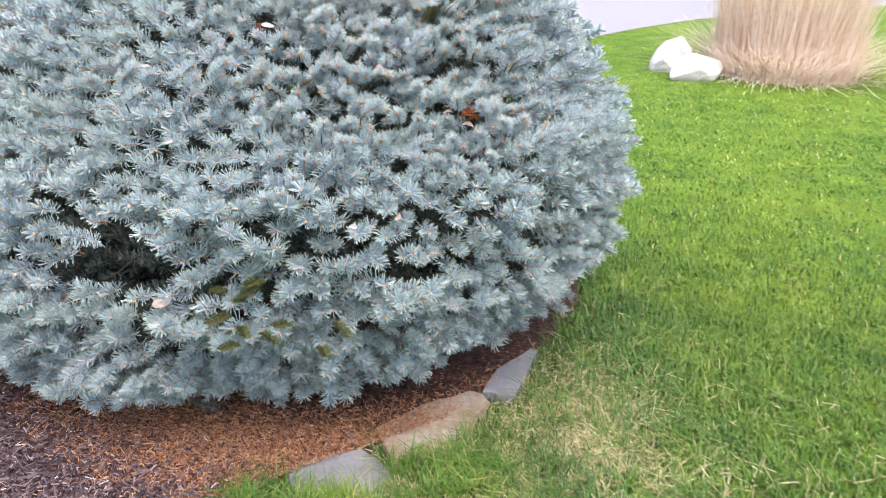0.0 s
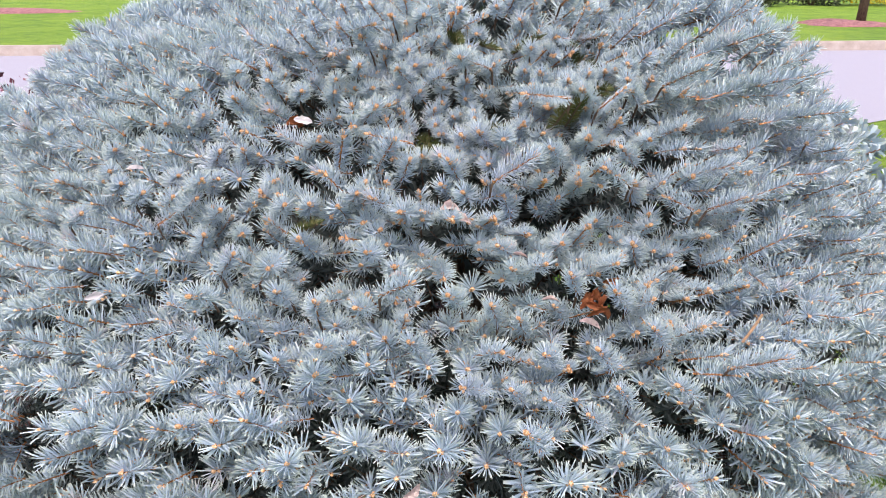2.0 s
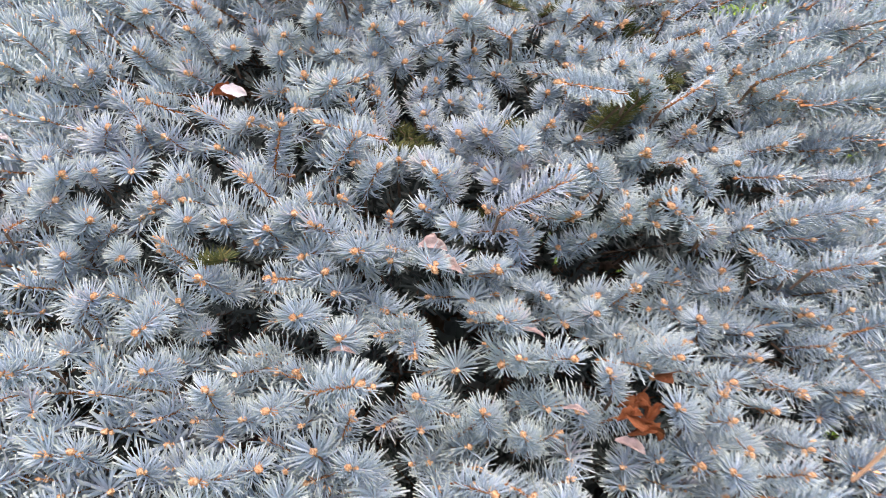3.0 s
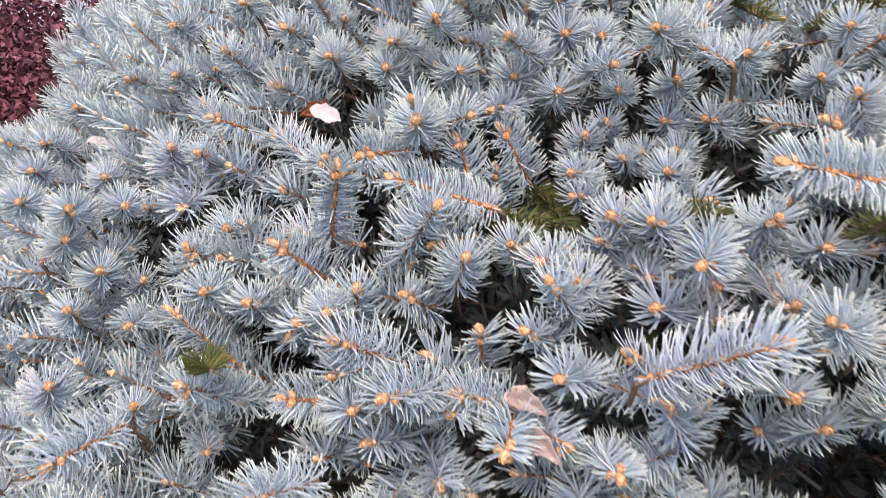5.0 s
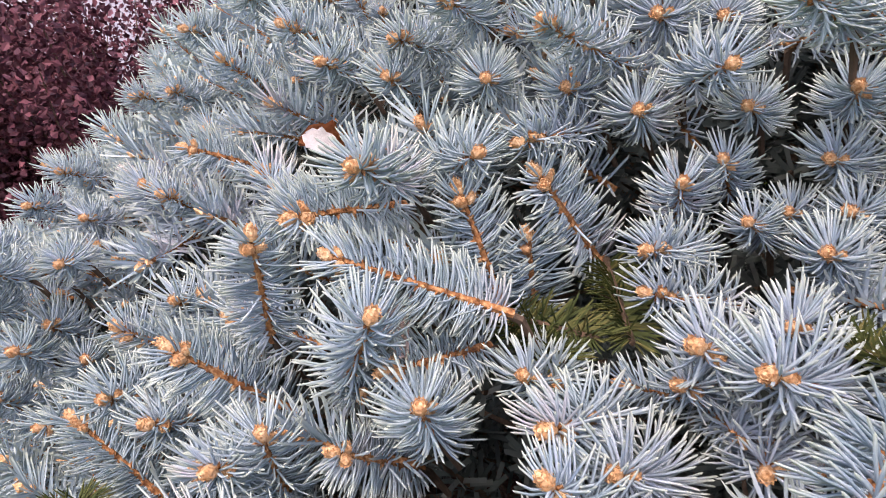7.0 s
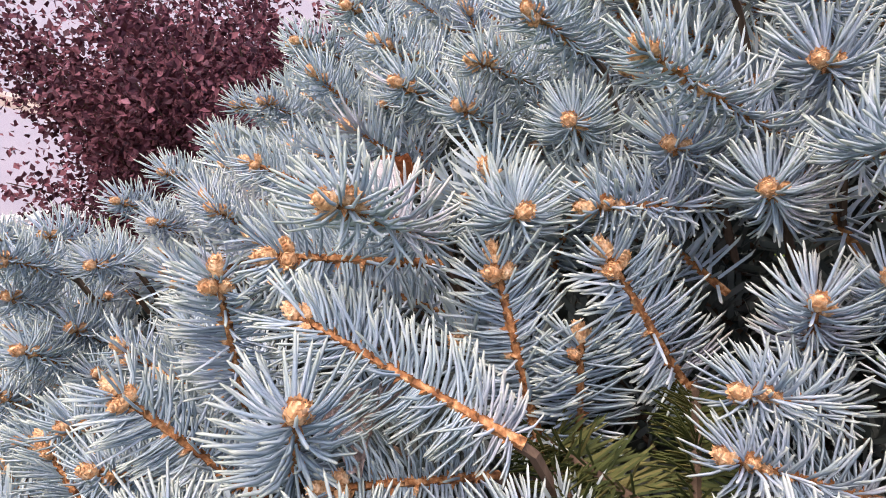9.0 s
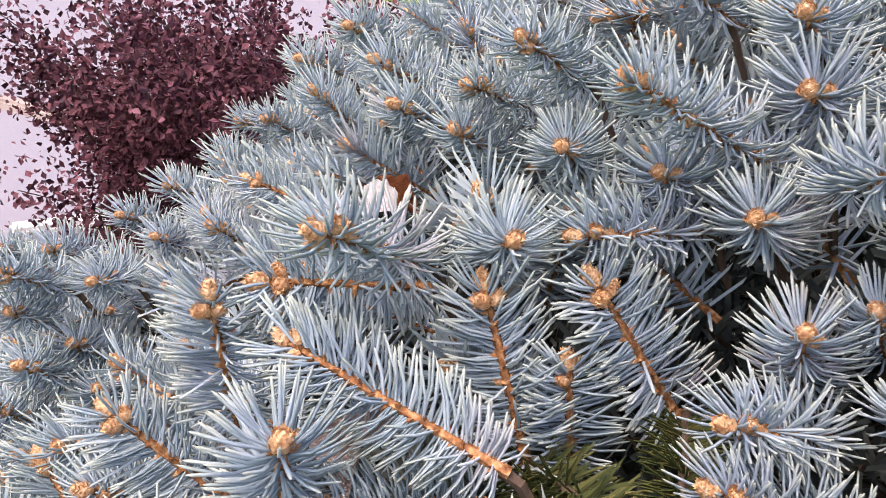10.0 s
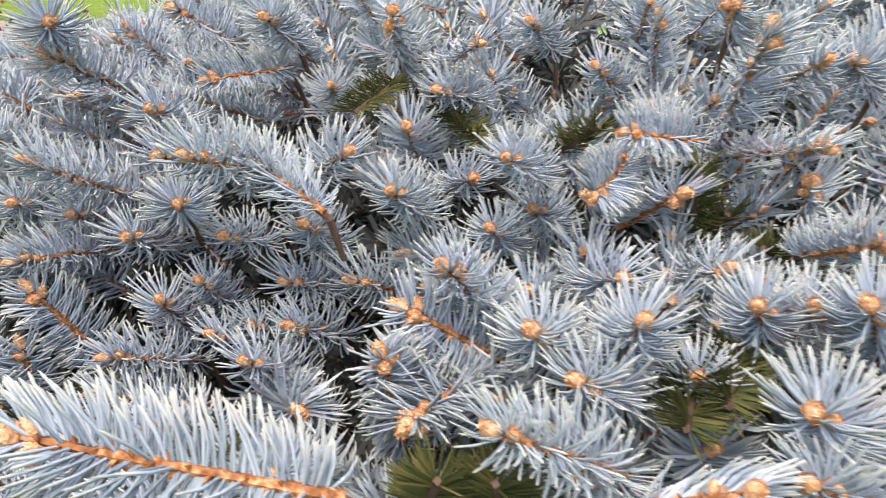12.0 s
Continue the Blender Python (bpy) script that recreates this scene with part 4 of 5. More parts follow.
shoot_from((-0.424, 1.610, 0.909), (-0.391, 1.597, 0.937))
shoot_from((-0.582, 1.525, 0.906), (-0.546, 1.518, 0.930))
shoot_from((-0.455, 1.679, 0.963), (-0.427, 1.663, 0.995))
shoot_from((-0.482, 1.770, 1.084), (-0.447, 1.742, 1.096))
olive_from((-0.032, 2.035, 1.080), (-0.024, 2.019, 1.127))
olive_from((-0.041, 2.045, 1.082), (-0.014, 2.031, 1.108))
olive_from((-0.113, 2.025, 1.116), (-0.075, 2.010, 1.137))
olive_from((-0.208, 1.982, 1.138), (-0.185, 1.944, 1.128))
olive_from((-0.180, 2.008, 1.124), (-0.142, 1.997, 1.117))
olive_from((0.034, 1.969, 1.073), (0.052, 1.934, 1.075))
olive_from((0.030, 1.952, 1.065), (0.049, 1.917, 1.071))
olive_from((-0.191, 1.819, 1.004), (-0.148, 1.794, 1.000))
olive_from((-0.200, 1.774, 0.991), (-0.157, 1.785, 1.000))
olive_from((-0.202, 1.775, 0.986), (-0.157, 1.770, 0.995))
olive_from((-0.113, 1.868, 0.983), (-0.094, 1.849, 1.012))
olive_from((-0.094, 1.790, 0.914), (-0.072, 1.784, 0.954))
olive_from((-0.097, 1.837, 1.014), (-0.064, 1.812, 1.034))
olive_from((-0.250, 1.596, 0.924), (-0.216, 1.585, 0.942))
olive_from((0.006, 2.070, 1.081), (0.006, 2.028, 1.099))
olive_from((0.005, 1.856, 1.042), (0.027, 1.839, 1.070))
olive_from((0.018, 1.872, 1.043), (0.037, 1.850, 1.071))
# small patches of olive shoots low on the front
for x, y, z, n in ((-0.33, 1.335, 0.49, 5), (-0.16, 1.335, 0.50, 3), (-0.295, 1.385, 0.57, 3)):
    for k in range(n):
        q = np.array([x, y, z]) + srng.normal(0, 1, 3) * np.array([0.04, 0.008, 0.025])
        olive_from(q, q + unit(np.array([srng.normal(0, 0.5), -1.0, srng.normal(0.15, 0.3)])) * 0.05)
for r in SINGLE:
    old.add(r[0] - np.array([0, 0, 0.01]), unit(outward(r[0]) + 0.5 * r[1] + np.array([0, 0, 0.55])), np.array([0, 0, 1.0]), 0.09)
hero_tips = np.array([r[0] + r[1] * r[3] for r in SINGLE])
hero_mids = np.array([r[0] + r[1] * r[3] * 0.5 for r in SINGLE])


def off_heroes(p, keep):
    return np.minimum(np.linalg.norm(p[:, None] - hero_tips[None], axis=-1).min(1), np.linalg.norm(p[:, None] - hero_mids[None], axis=-1).min(1)) > keep


def under_heroes(p, lift=0.004, sunk=0.014):
    """Whether points keep below the face of the crown that the single shoots make; lower still where these stand close."""
    d2 = ((p[:, None, :2] - hero_tips[None, :, :2]) ** 2).sum(-1)
    w = 1 / (d2 + 0.015 ** 2) ** 1.5
    face = (w * hero_tips[None, :, 2]).sum(1) / w.sum(1)
    crowd = (np.linalg.norm(p[:, None] - hero_tips[None], axis=-1) < 0.075).sum(1)
    return (d2.min(1) > 0.06 ** 2) | (p[:, 2] < face + lift - np.where(crowd > 7, sunk, 0.0))


# hollows where the outer shoots are missing and the dark inside shows
HOLLOW_ROWS = []


def hollow(*row):
    """A hollow: its middle and its radius."""
    HOLLOW_ROWS.append(row)


hollow(-0.172, 1.772, 1.025, 0.030)
hollow(-0.684, 1.409, 0.606, 0.075)
hollow(-0.585, 1.395, 0.598, 0.09)
hollow(-0.520, 1.385, 0.560, 0.045)
hollow(-0.129, 2.046, 1.170, 0.045)
hollow(-0.182, 2.105, 1.175, 0.055)
hollow(-0.249, 2.180, 1.18, 0.06)
hollow(-0.336, 1.738, 1.044, 0.026)
hollow(-0.448, 1.363, 0.651, 0.035)
hollow(-0.211, 1.367, 0.628, 0.03)
hollow(0.452, 1.787, 0.706, 0.03)
hollow(-0.377, 1.366, 0.5, 0.03)
hollow(-0.317, 1.355, 0.617, 0.03)
hollow(-0.266, 1.36, 0.566, 0.03)
hollow(-0.351, 1.462, 0.832, 0.03)
hollow(-0.162, 1.444, 0.791, 0.036)
hollow(-1.041, 1.846, 0.864, 0.05)
hollow(-0.523, 1.428, 0.347, 0.035)
hollow(-0.103, 2.016, 1.164, 0.055)
hollow(0.112, 1.682, 0.855, 0.040)
hollow(-0.097, 1.376, 0.716, 0.024)
hollow(-0.505, 1.365, 0.53, 0.026)
hollow(-0.202, 1.581, 0.898, 0.034)
hollow(0.251, 1.621, 0.759, 0.026)
hollow(-0.112, 1.726, 0.948, 0.022)
hollow(0.136, 1.830, 0.990, 0.020)
hollow(-0.211, 1.447, 0.817, 0.020)
hollow(-0.305, 1.450, 0.855, 0.022)
hollow(-0.069, 1.546, 0.868, 0.020)
hollow(-0.197, 1.843, 1.051, 0.033)
hollow(-0.138, 1.923, 1.068, 0.020)
hollow(-0.217, 1.741, 1.034, 0.018)
hollow(-0.535, 1.36, 0.63, 0.05)
hollow(-0.202, 1.335, 0.662, 0.03)
hollow(-0.80, 1.52, 0.62, 0.035)
hollow(-0.332, 1.31, 0.495, 0.035)
hollow(-0.32, 2.26, 1.21, 0.06)
hollow(-0.40, 2.35, 1.24, 0.065)
hollow(-0.48, 2.44, 1.25, 0.07)
HOLLOWS = np.array(HOLLOW_ROWS)

def off_hollows(p):
    return ((np.linalg.norm(p[:, None] - HOLLOWS[None, :, :3], axis=-1) - HOLLOWS[None, :, 3]) > 0).all(1)


def grow(pts, nor, out, where, laterals, short=1.0):
    axes = spray_axes(pts, nor, out, srng)
    for p, d, o, w in zip(pts, axes, out, nor):
        up = unit(np.array([0, 0, 1.0]) * 0.8 + w * 0.4 + srng.normal(0, 0.15, 3))
        L = srng.uniform(0.038, 0.062) * short
        if where is wood and srng.uniform() < 0.16:
            L *= 1.4
            p = p + d * 0.018
        where.add(p, d, up, L)
        base = p - d * L
        side = unit(np.cross(up, d))
        for k, sgn in enumerate((1, -1, 1, -1)):
            if srng.uniform() > laterals[k]:
                continue
            ang = radians(srng.uniform(40, 68))
            way = unit(d * math.cos(ang) + side * sgn * math.sin(ang) + up * srng.normal(0.12, 0.2))
            ll = L * srng.uniform(0.65, 1.0)
            start = base - d * (0.0 if k < 2 else srng.uniform(0.01, 0.03))
            where.add(start + way * ll, way, up, ll)
        if where is wood and srng.uniform() < 0.55:
            old.add(base, unit(d + np.array([0, 0, 0.2])), up, 0.09)


pts, nor, out, lump = crown_points(46000, 0.044, srng)
grow(pts, nor, out, wood, (0.42, 0.42, 0.04, 0.04))
pts, nor, out, lump = crown_points(34000, 0.040, srng, 0.032)
fore = (pts[:, 1] < CY + 0.15) & (((pts[:, 2] > 0.72) & (pts[:, 0] > -0.95)) | (srng.uniform(0, 1, len(pts)) < 0.9))
grow(pts[fore], nor[fore], out[fore], inner, (0.6, 0.6, 0.0, 0.0))
# longer sprays that stand out from the side above the lawn
for tip, way in (((0.30, 2.01, 1.10), (0.95, -0.05, 0.28)), ((0.285, 2.00, 1.075), (0.97, -0.15, 0.1)), ((0.368, 2.10, 1.043), (0.97, 0.0, 0.2)), ((0.388, 2.13, 0.966), (0.97, -0.1, 0.2)), ((0.40, 2.05, 0.90), (0.97, -0.15, 0.2)), ((0.25, 2.12, 1.15), (0.9, -0.1, 0.35))):
    tip, way = np.array(tip), unit(np.array(way))
    for back, turn in ((0.0, 0.0), (0.065, 0.12), (0.045, -0.75), (0.05, 0.7)):
        d = unit(way + turn * np.array([0, 1.0, 0]))
        wood.add(tip - way * back + (d - way) * 0.02, d, np.array([0, 0, 1.0]), 0.07)
# deep and core layers added in the shade-dark colour to stop daylight showing through
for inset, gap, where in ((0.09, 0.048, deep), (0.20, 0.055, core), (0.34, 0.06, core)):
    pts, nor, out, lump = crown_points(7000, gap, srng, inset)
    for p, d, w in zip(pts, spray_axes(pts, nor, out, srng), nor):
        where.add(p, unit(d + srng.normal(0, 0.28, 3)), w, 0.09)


def matrices(rows):
    b, x, u = (np.array([r[k] for r in rows]) for k in range(3))
    y = unit(np.cross(u, x))
    return b, np.stack([x, y, np.cross(x, y)], -1), np.array([r[3] for r in rows])


def laid(template, b, m, s):
    v, t, w, a = template
    place = np.einsum("nij,vj->nvi", m, v) * s[:, None, None] + b[:, None]
    tt = t[None] + len(v) * np.arange(len(b))[:, None, None]
    return place.reshape(-1, 3), tt.reshape(-1, 3), np.tile(w, len(b)), np.tile(a, len(b))


def round_normals(v, rng=np.random.default_rng(77)):
    """Normals of a shoot as a round brush, away from the twig and towards its tip, each sliver a little its own way."""
    r = unit(v * np.array([0, 1.0, 1.0]))
    own = np.repeat(rng.normal(0, 0.25, (len(v) // 4 + 1, 3)), 4, axis=0)[:len(v)]
    return unit(r + np.array([0.5, 0, 0]) + own)


spruce = thing("blue_spruce", "dense low blue spruce with frosty grey-blue needles and tan buds", "shrub", (CX, CY, 0))
ORIGIN = np.array([CX, CY, 0.0])

b, m, ln = matrices(wood.rows)
tips = b + m[:, :, 0] * ln[:, None]
good = clear(tips, 0.15) & clear(b, 0.12) & under_heroes(tips) & off_heroes(tips, 0.023) & off_heroes((b + tips) / 2, 0.014) & off_hollows(tips)
b, m, ln = (np.concatenate(pair) for pair in zip(matrices(SINGLE), (b[good], m[good], ln[good])))
tips = b + m[:, :, 0] * ln[:, None]
# the stretch of crown above the front, where single shoots can be told apart
stretch = np.linspace((-0.20, 1.78, 1.06), (0.08, 1.76, 1.04), 7)
away = np.linalg.norm(tips[:, None] - stretch[None], axis=-1).min(1)
away[:len(SINGLE)] = 0
order = np.argsort(away)
near_ids, rest = order[:300], order[300:]
ib, im, iln = matrices(inner.rows)
itips = ib + im[:, :, 0] * iln[:, None]
good = clear(ib, 0.105) & clear(itips, 0.12) & off_heroes(itips, 0.012) & off_hollows(itips) & under_heroes(itips, -0.006)
first = len(b)
b, m, ln = np.concatenate([b, ib[good]]), np.concatenate([m, im[good]]), np.concatenate([ln, iln[good]])
tips = b + m[:, :, 0] * ln[:, None]
rest = np.concatenate([rest, np.arange(first, len(b))])
span = np.linalg.norm(tips[:, None] - stretch[None], axis=-1).min(1)
ring_ids = rest[span[rest] < 0.21]
rest = rest[span[rest] >= 0.21]
seen = (tips[rest, 1] < CY - 0.05) | ((tips[rest, 2] > 1.0) & (tips[rest, 1] < CY + 0.35))
close = seen & (tips[rest, 2] > 0.78) & (tips[rest, 0] > -0.85)
kind = np.argmin(np.abs(ln[:, None] - np.array(LENGTHS)[None]), axis=1)
pieces, brush = [], []
under, far = rest >= first, span[rest] > 0.36
for ids, lod in ((ring_ids, RING), (rest[close & ~(under & far)], PLAIN), (rest[seen & ~close & ~under], SOFT), (rest[seen & under & (far | ~close)], THIN), (rest[~seen], BACK)):
    for k in range(len(LENGTHS)):
        for var in range(3):
            sel = ids[(kind[ids] == k) & (ids % 3 == var)]
            if len(sel):
                pieces.append(laid(lod[k][var], b[sel] - ORIGIN, m[sel], ln[sel] / LENGTHS[k]))
                brush.append(np.einsum("nij,vj->nvi", m[sel], round_normals(lod[k][var][0])).reshape(-1, 3))
v, t, w, a = join(pieces)
tagged(part("foliage", tri_mesh("foliage", v, t, [NEEDLE, TWIG, BUD], w, a, normals=np.concatenate(brush)), spruce), kind="stuff")
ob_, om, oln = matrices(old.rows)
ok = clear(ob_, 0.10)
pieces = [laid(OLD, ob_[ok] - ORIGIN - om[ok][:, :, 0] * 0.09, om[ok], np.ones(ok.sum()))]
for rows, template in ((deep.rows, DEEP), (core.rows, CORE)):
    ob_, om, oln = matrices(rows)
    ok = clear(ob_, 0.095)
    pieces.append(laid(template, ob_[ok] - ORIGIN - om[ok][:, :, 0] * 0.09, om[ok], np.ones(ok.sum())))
ob_, om, oln = matrices(olive.rows)
v, t, w, a = laid(OLIVE, ob_ - ORIGIN, om, np.ones(len(ob_)))
pieces.append((v, t, np.where(w == 0, 4, w), a))
for r in SINGLE:
    q = r[0] - ORIGIN
    o = outward(r[0])
    pieces.append(tube(np.array([q + r[1] * 0.003, q - r[1] * 0.004 - o * 0.002 - [0, 0, 0.003], q - r[1] * 0.006 - o * 0.012 - [0, 0, 0.022]]), [0.0018, 0.0018, 0.0014], 5, 1))
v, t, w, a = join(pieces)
tagged(part("inner_foliage", tri_mesh("inner_foliage", v, t, [SHADED_OLD_NEEDLE, BARK, BUD, TWIG, OLIVE_NEEDLE], w, a), spruce, "older inner shoots, their dull green darkened as inner shade"), kind="stuff")

def round_off(me, v, share):
    """Bends the needles' normals towards those of the whole shoot as a round brush."""
    own = np.empty(len(v) * 3, np.float32)
    me.vertices.foreach_get("normal", own)
    own = own.reshape(-1, 3) + share * unit(v * np.array([0, 1.0, 1.0]) + np.array([0.006, 0, 0]))
    me.attributes.new("custom_normal", "FLOAT_VECTOR", "POINT").data.foreach_set("vector", unit(own).astype(np.float32).ravel())


# single shoots, each with its twig and buds
BUDS = [tri_mesh("bud", *(lambda j: (j[0], j[1], [BUD]))(bud(0.0066, 0.0054, srng))) for _ in range(3)]
FINE = {}
for segs in (2, 3):
    for k, L in enumerate(LENGTHS):
        for pick in range(3):
            v, t, w, a = needles(L, int((3100, 3600, 3600)[pick] * L), 3, segs, (0.0154, 0.0163, 0.0173)[pick], 0.00111, srng, pick == 0)
            nm = tri_mesh("needles", v, t, [NEEDLE], None, a, smooth=True)
            round_off(nm, v, 0.15)
            v, t, w, a = twig(L, 6, srng, True, 0.003)
            FINE[segs, k, pick] = (nm, tri_mesh("twig", v, t, [TWIG], None, None, smooth=False), bud_poses(L, srng))


def single_shoot(base, turn, length, pick, segs):
    k = int(np.argmin(np.abs(np.array(LENGTHS) - length)))
    nm, tm, poses = FINE[segs, k, pick % 3]
    s = length / LENGTHS[k]
    mat = Matrix.Translation(Vector(base - ORIGIN)) @ Matrix(turn.tolist()).to_4x4() @ Matrix.Scale(s, 4)
    sh = part("shoot", nm, spruce, m=mat)
    part("twig", tm, sh, "orange-brown twig")
    for i, (bp, bs) in enumerate(poses):
        part("bud", BUDS[i % 3], sh, "tan scaly bud", bp @ Matrix.Scale(bs, 4))
    return sh


for i in near_ids:
    single_shoot(b[i], m[i], ln[i], (0 if SINGLE[i][4] else 1 + int(i) % 2) if i < len(SINGLE) else int(i), 3 if i < len(SINGLE) else 2)

# trunk and limbs
trunk_pts = np.array([(0, 0, 0), (0.01, 0, 0.3), (-0.01, 0.01, 0.6), (0.0, 0.0, 0.9), (0.01, 0.01, 1.16)])
part("trunk", tri_mesh("trunk", *(lambda j: (j[0], j[1], [BARK]))(tube(trunk_pts, [0.055, 0.045, 0.036, 0.024, 0.008], 10)), smooth=True), spruce, "rough grey-brown trunk")
for i in range(30):
    z = 0.12 + 0.92 * i / 29
    th = i * 2.39996
    rz = np.interp(z + 0.05, PROFILE[:, 1], PROFILE[:, 0]) * 0.8
    o = np.array([math.cos(th), math.sin(th), 0])
    line = [np.array([0, 0, z * 0.92]) + o * rz * f + np.array([0, 0, 0.10 * f * f - 0.03 * f]) for f in np.linspace(0, 1, 6)]
    part("limb", tri_mesh("limb", *(lambda j: (j[0], j[1], [BARK]))(tube(line, np.linspace(0.016, 0.004, 6) * (1.2 - z * 0.5), 6)), smooth=True), spruce)


# ---------------------------------------------------------------- rocks and dry grass on the lawn
def rock(name, size, seed, material, label, at, turn=0.0, category="rock", group="", peak=0.0):
    """A broken boulder: a ball cut by flat planes and roughened."""
    r = random.Random(seed)
    bm = bmesh.new()
    bmesh.ops.create_icosphere(bm, subdivisions=4, radius=1.0)
    planes = []
    for _ in range(11):
        n = Vector((r.gauss(0, 1), r.gauss(0, 1), r.gauss(0.2, 0.8))).normalized()
        planes.append((n, r.uniform(0.62, 0.9)))
    for v in bm.verts:
        for n, d in planes:
            over = v.co.dot(n) - d
            if over > 0:
                v.co -= n * over * 0.92
        v.co *= 1 + 0.05 * noise.noise(v.co * 2.2 + Vector((seed, 0, 0))) + 0.02 * noise.noise(v.co * 7)
        slim = 1 - peak * (v.co.z + 0.55) / 1.4
        v.co = Vector(((v.co.x * slim + 0.25 * peak * v.co.z) * size[0] / 2, v.co.y * slim * size[1] / 2, max(v.co.z, -0.55) * size[2] / 1.45))
    low = min(v.co.z for v in bm.verts)
    for v in bm.verts:
        v.co.z -= low
    ob = thing(name, label, category, group=group, data=bm_mesh(name, bm, material, smooth=False))
    ob.matrix_basis = pose(*at, 0, 0, turn)
    return ob


rock("rock", (0.44, 0.38, 0.30), 3, WHITE_ROCK, "bright white peaked boulder on the lawn", (1.75, 6.80, -0.02), 15, peak=0.38, group="white boulders by the dry grass")
rock("rock", (0.55, 0.28, 0.24), 8, WHITE_ROCK, "low white boulder lying against dry grass", (1.88, 6.44, -0.02), 25, peak=0.25, group="white boulders by the dry grass")

clump = thing("dry_grass_clump", "tall pale straw-coloured dry ornamental grass clump", "ornamental grass", (2.72, 6.85, 0))
crng = np.random.default_rng(5)


def arching(n, spread, height, out_len, wide, rng):
    """Long dry blades that rise from the clump's foot and arch outwards."""
    az, rad = rng.uniform(0, 2 * np.pi, n), spread * np.sqrt(rng.uniform(0, 1, n))
    o = np.c_[np.cos(az), np.sin(az), np.zeros(n)]
    base = o * rad[:, None]
    lean = out_len * rng.uniform(0.15, 1.0, n) * (0.35 + rad / spread)
    hh = height * rng.uniform(0.6, 1.1, n)
    side = np.c_[-np.sin(az), np.cos(az), np.zeros(n)] * wide
    rings = []
    for f in (0.0, 0.3, 0.6, 0.85):
        c = base + o * (lean * f * f)[:, None] + np.c_[np.zeros((n, 2)), hh * (f - 0.12 * f * f)]
        c = c + rng.normal(0, 0.035 * f, (n, 3))
        rings += [c - side * (1 - f * 0.7), c + side * (1 - f * 0.7)]
    rings.append(base + o * lean[:, None] * 1.2 + np.c_[np.zeros((n, 2)), hh * 0.95] + rng.normal(0, 0.03, (n, 3)))
    v = np.stack(rings, 1).reshape(-1, 3)
    f = [(0, 1, 3), (0, 3, 2), (2, 3, 5), (2, 5, 4), (4, 5, 7), (4, 7, 6), (6, 7, 8)]
    t = (np.array(f)[None] + 9 * np.arange(n)[:, None, None]).reshape(-1, 3)
    return v, t, np.zeros(len(t), int), np.zeros(len(v))


j = join([arching(3600, 0.62, 1.4, 0.26, 0.0030, crng)])
tagged(part("stalk_mass", tri_mesh("stalk_mass", j[0], j[1], [STRAW]), clump, "upright dry stems"), kind="stuff")
j = join([arching(1700, 0.66, 0.36, 0.48, 0.004, crng), arching(300, 0.68, 0.42, 0.5, 0.0035, crng), arching(700, 0.75, 0.10, 0.55, 0.004, crng)])
tagged(part("leaf_mass", tri_mesh("leaf_mass", j[0], j[1], [STRAW]), clump, "drooping bleached leaves at the foot"), kind="stuff")

# ---------------------------------------------------------------- purple shrub beside the drive
shrub = thing("purple_shrub", "dark purple-leaved shrub with fine arching stems", "shrub", (-2.46, 1.82, 0.02))
prng = np.random.default_rng(11)
stems, leaf_at = [], []
for i in range(150):
    az, reach = prng.uniform(0, 2 * np.pi), 0.84 * math.sqrt(prng.uniform(0.01, 1))
    top = prng.uniform(0.35, 1.0) * (1.15 - 0.25 * reach)
    o = np.array([math.cos(az), math.sin(az), 0])
    f = np.linspace(0, 1, 7)
    line = o * (0.06 + reach * f**0.9)[:, None] + np.c_[np.zeros((7, 2)), top * (1.25 * f - 0.25 * f * f)] + prng.normal(0, 0.015, (7, 3)) * f[:, None]
    line[:, 2] = np.maximum(line[:, 2], 0)
    stems.append(tube(line, np.linspace(0.006, 0.0015, 7), 3))
    g = prng.uniform(0.06, 1.0, 950)
    q = np.stack([np.interp(g, f, line[:, c]) for c in range(3)], 1)
    leaf_at.append(q + prng.normal(0, 0.05, (950, 3)))
tagged(part("stem_mass", tri_mesh("stem_mass", *(lambda j: (j[0], j[1], [BARK]))(join(stems))), shrub, "thin dark stems"), kind="stuff")
leaf_at = np.concatenate(leaf_at)
leaf_at[:, 2] = np.maximum(leaf_at[:, 2], 0.02)


def leaves(p, size, rng):
    n = len(p)
    a = unit(rng.normal(0, 1, (n, 3))) * (size * rng.uniform(0.6, 1.3, n))[:, None]
    q = unit(np.cross(a, rng.normal(0, 1, (n, 3)))) * np.linalg.norm(a, axis=1, keepdims=True) * 0.36
    up = unit(np.cross(a, q)) * np.linalg.norm(a, axis=1, keepdims=True) * 0.12
    v = np.stack([p - a * 0.5, p + q + up, p + a * 0.5, p - q + up], 1).reshape(-1, 3)
    t = (np.array([[0, 1, 2], [0, 2, 3]])[None] + 4 * np.arange(n)[:, None, None]).reshape(-1, 3)
    return v, t, np.zeros(len(t), int), np.zeros(len(v))


tagged(part("foliage", tri_mesh("foliage", *(lambda j: (j[0], j[1], [PURPLE]))(leaves(leaf_at, 0.0205, prng))), shrub, "small dark purple leaves"), kind="stuff")
bm = bmesh.new()
bmesh.ops.create_cube(bm, size=1.0)
for v in bm.verts:
    v.co = Vector((v.co.x * 0.33, v.co.y * 0.11, (v.co.z + 0.5) * 0.085)) + Vector((0.006 * v.co.y, 0.008 * v.co.z, 0))
bmesh.ops.bevel(bm, geom=bm.edges[:], offset=0.012, segments=2, affect="EDGES")
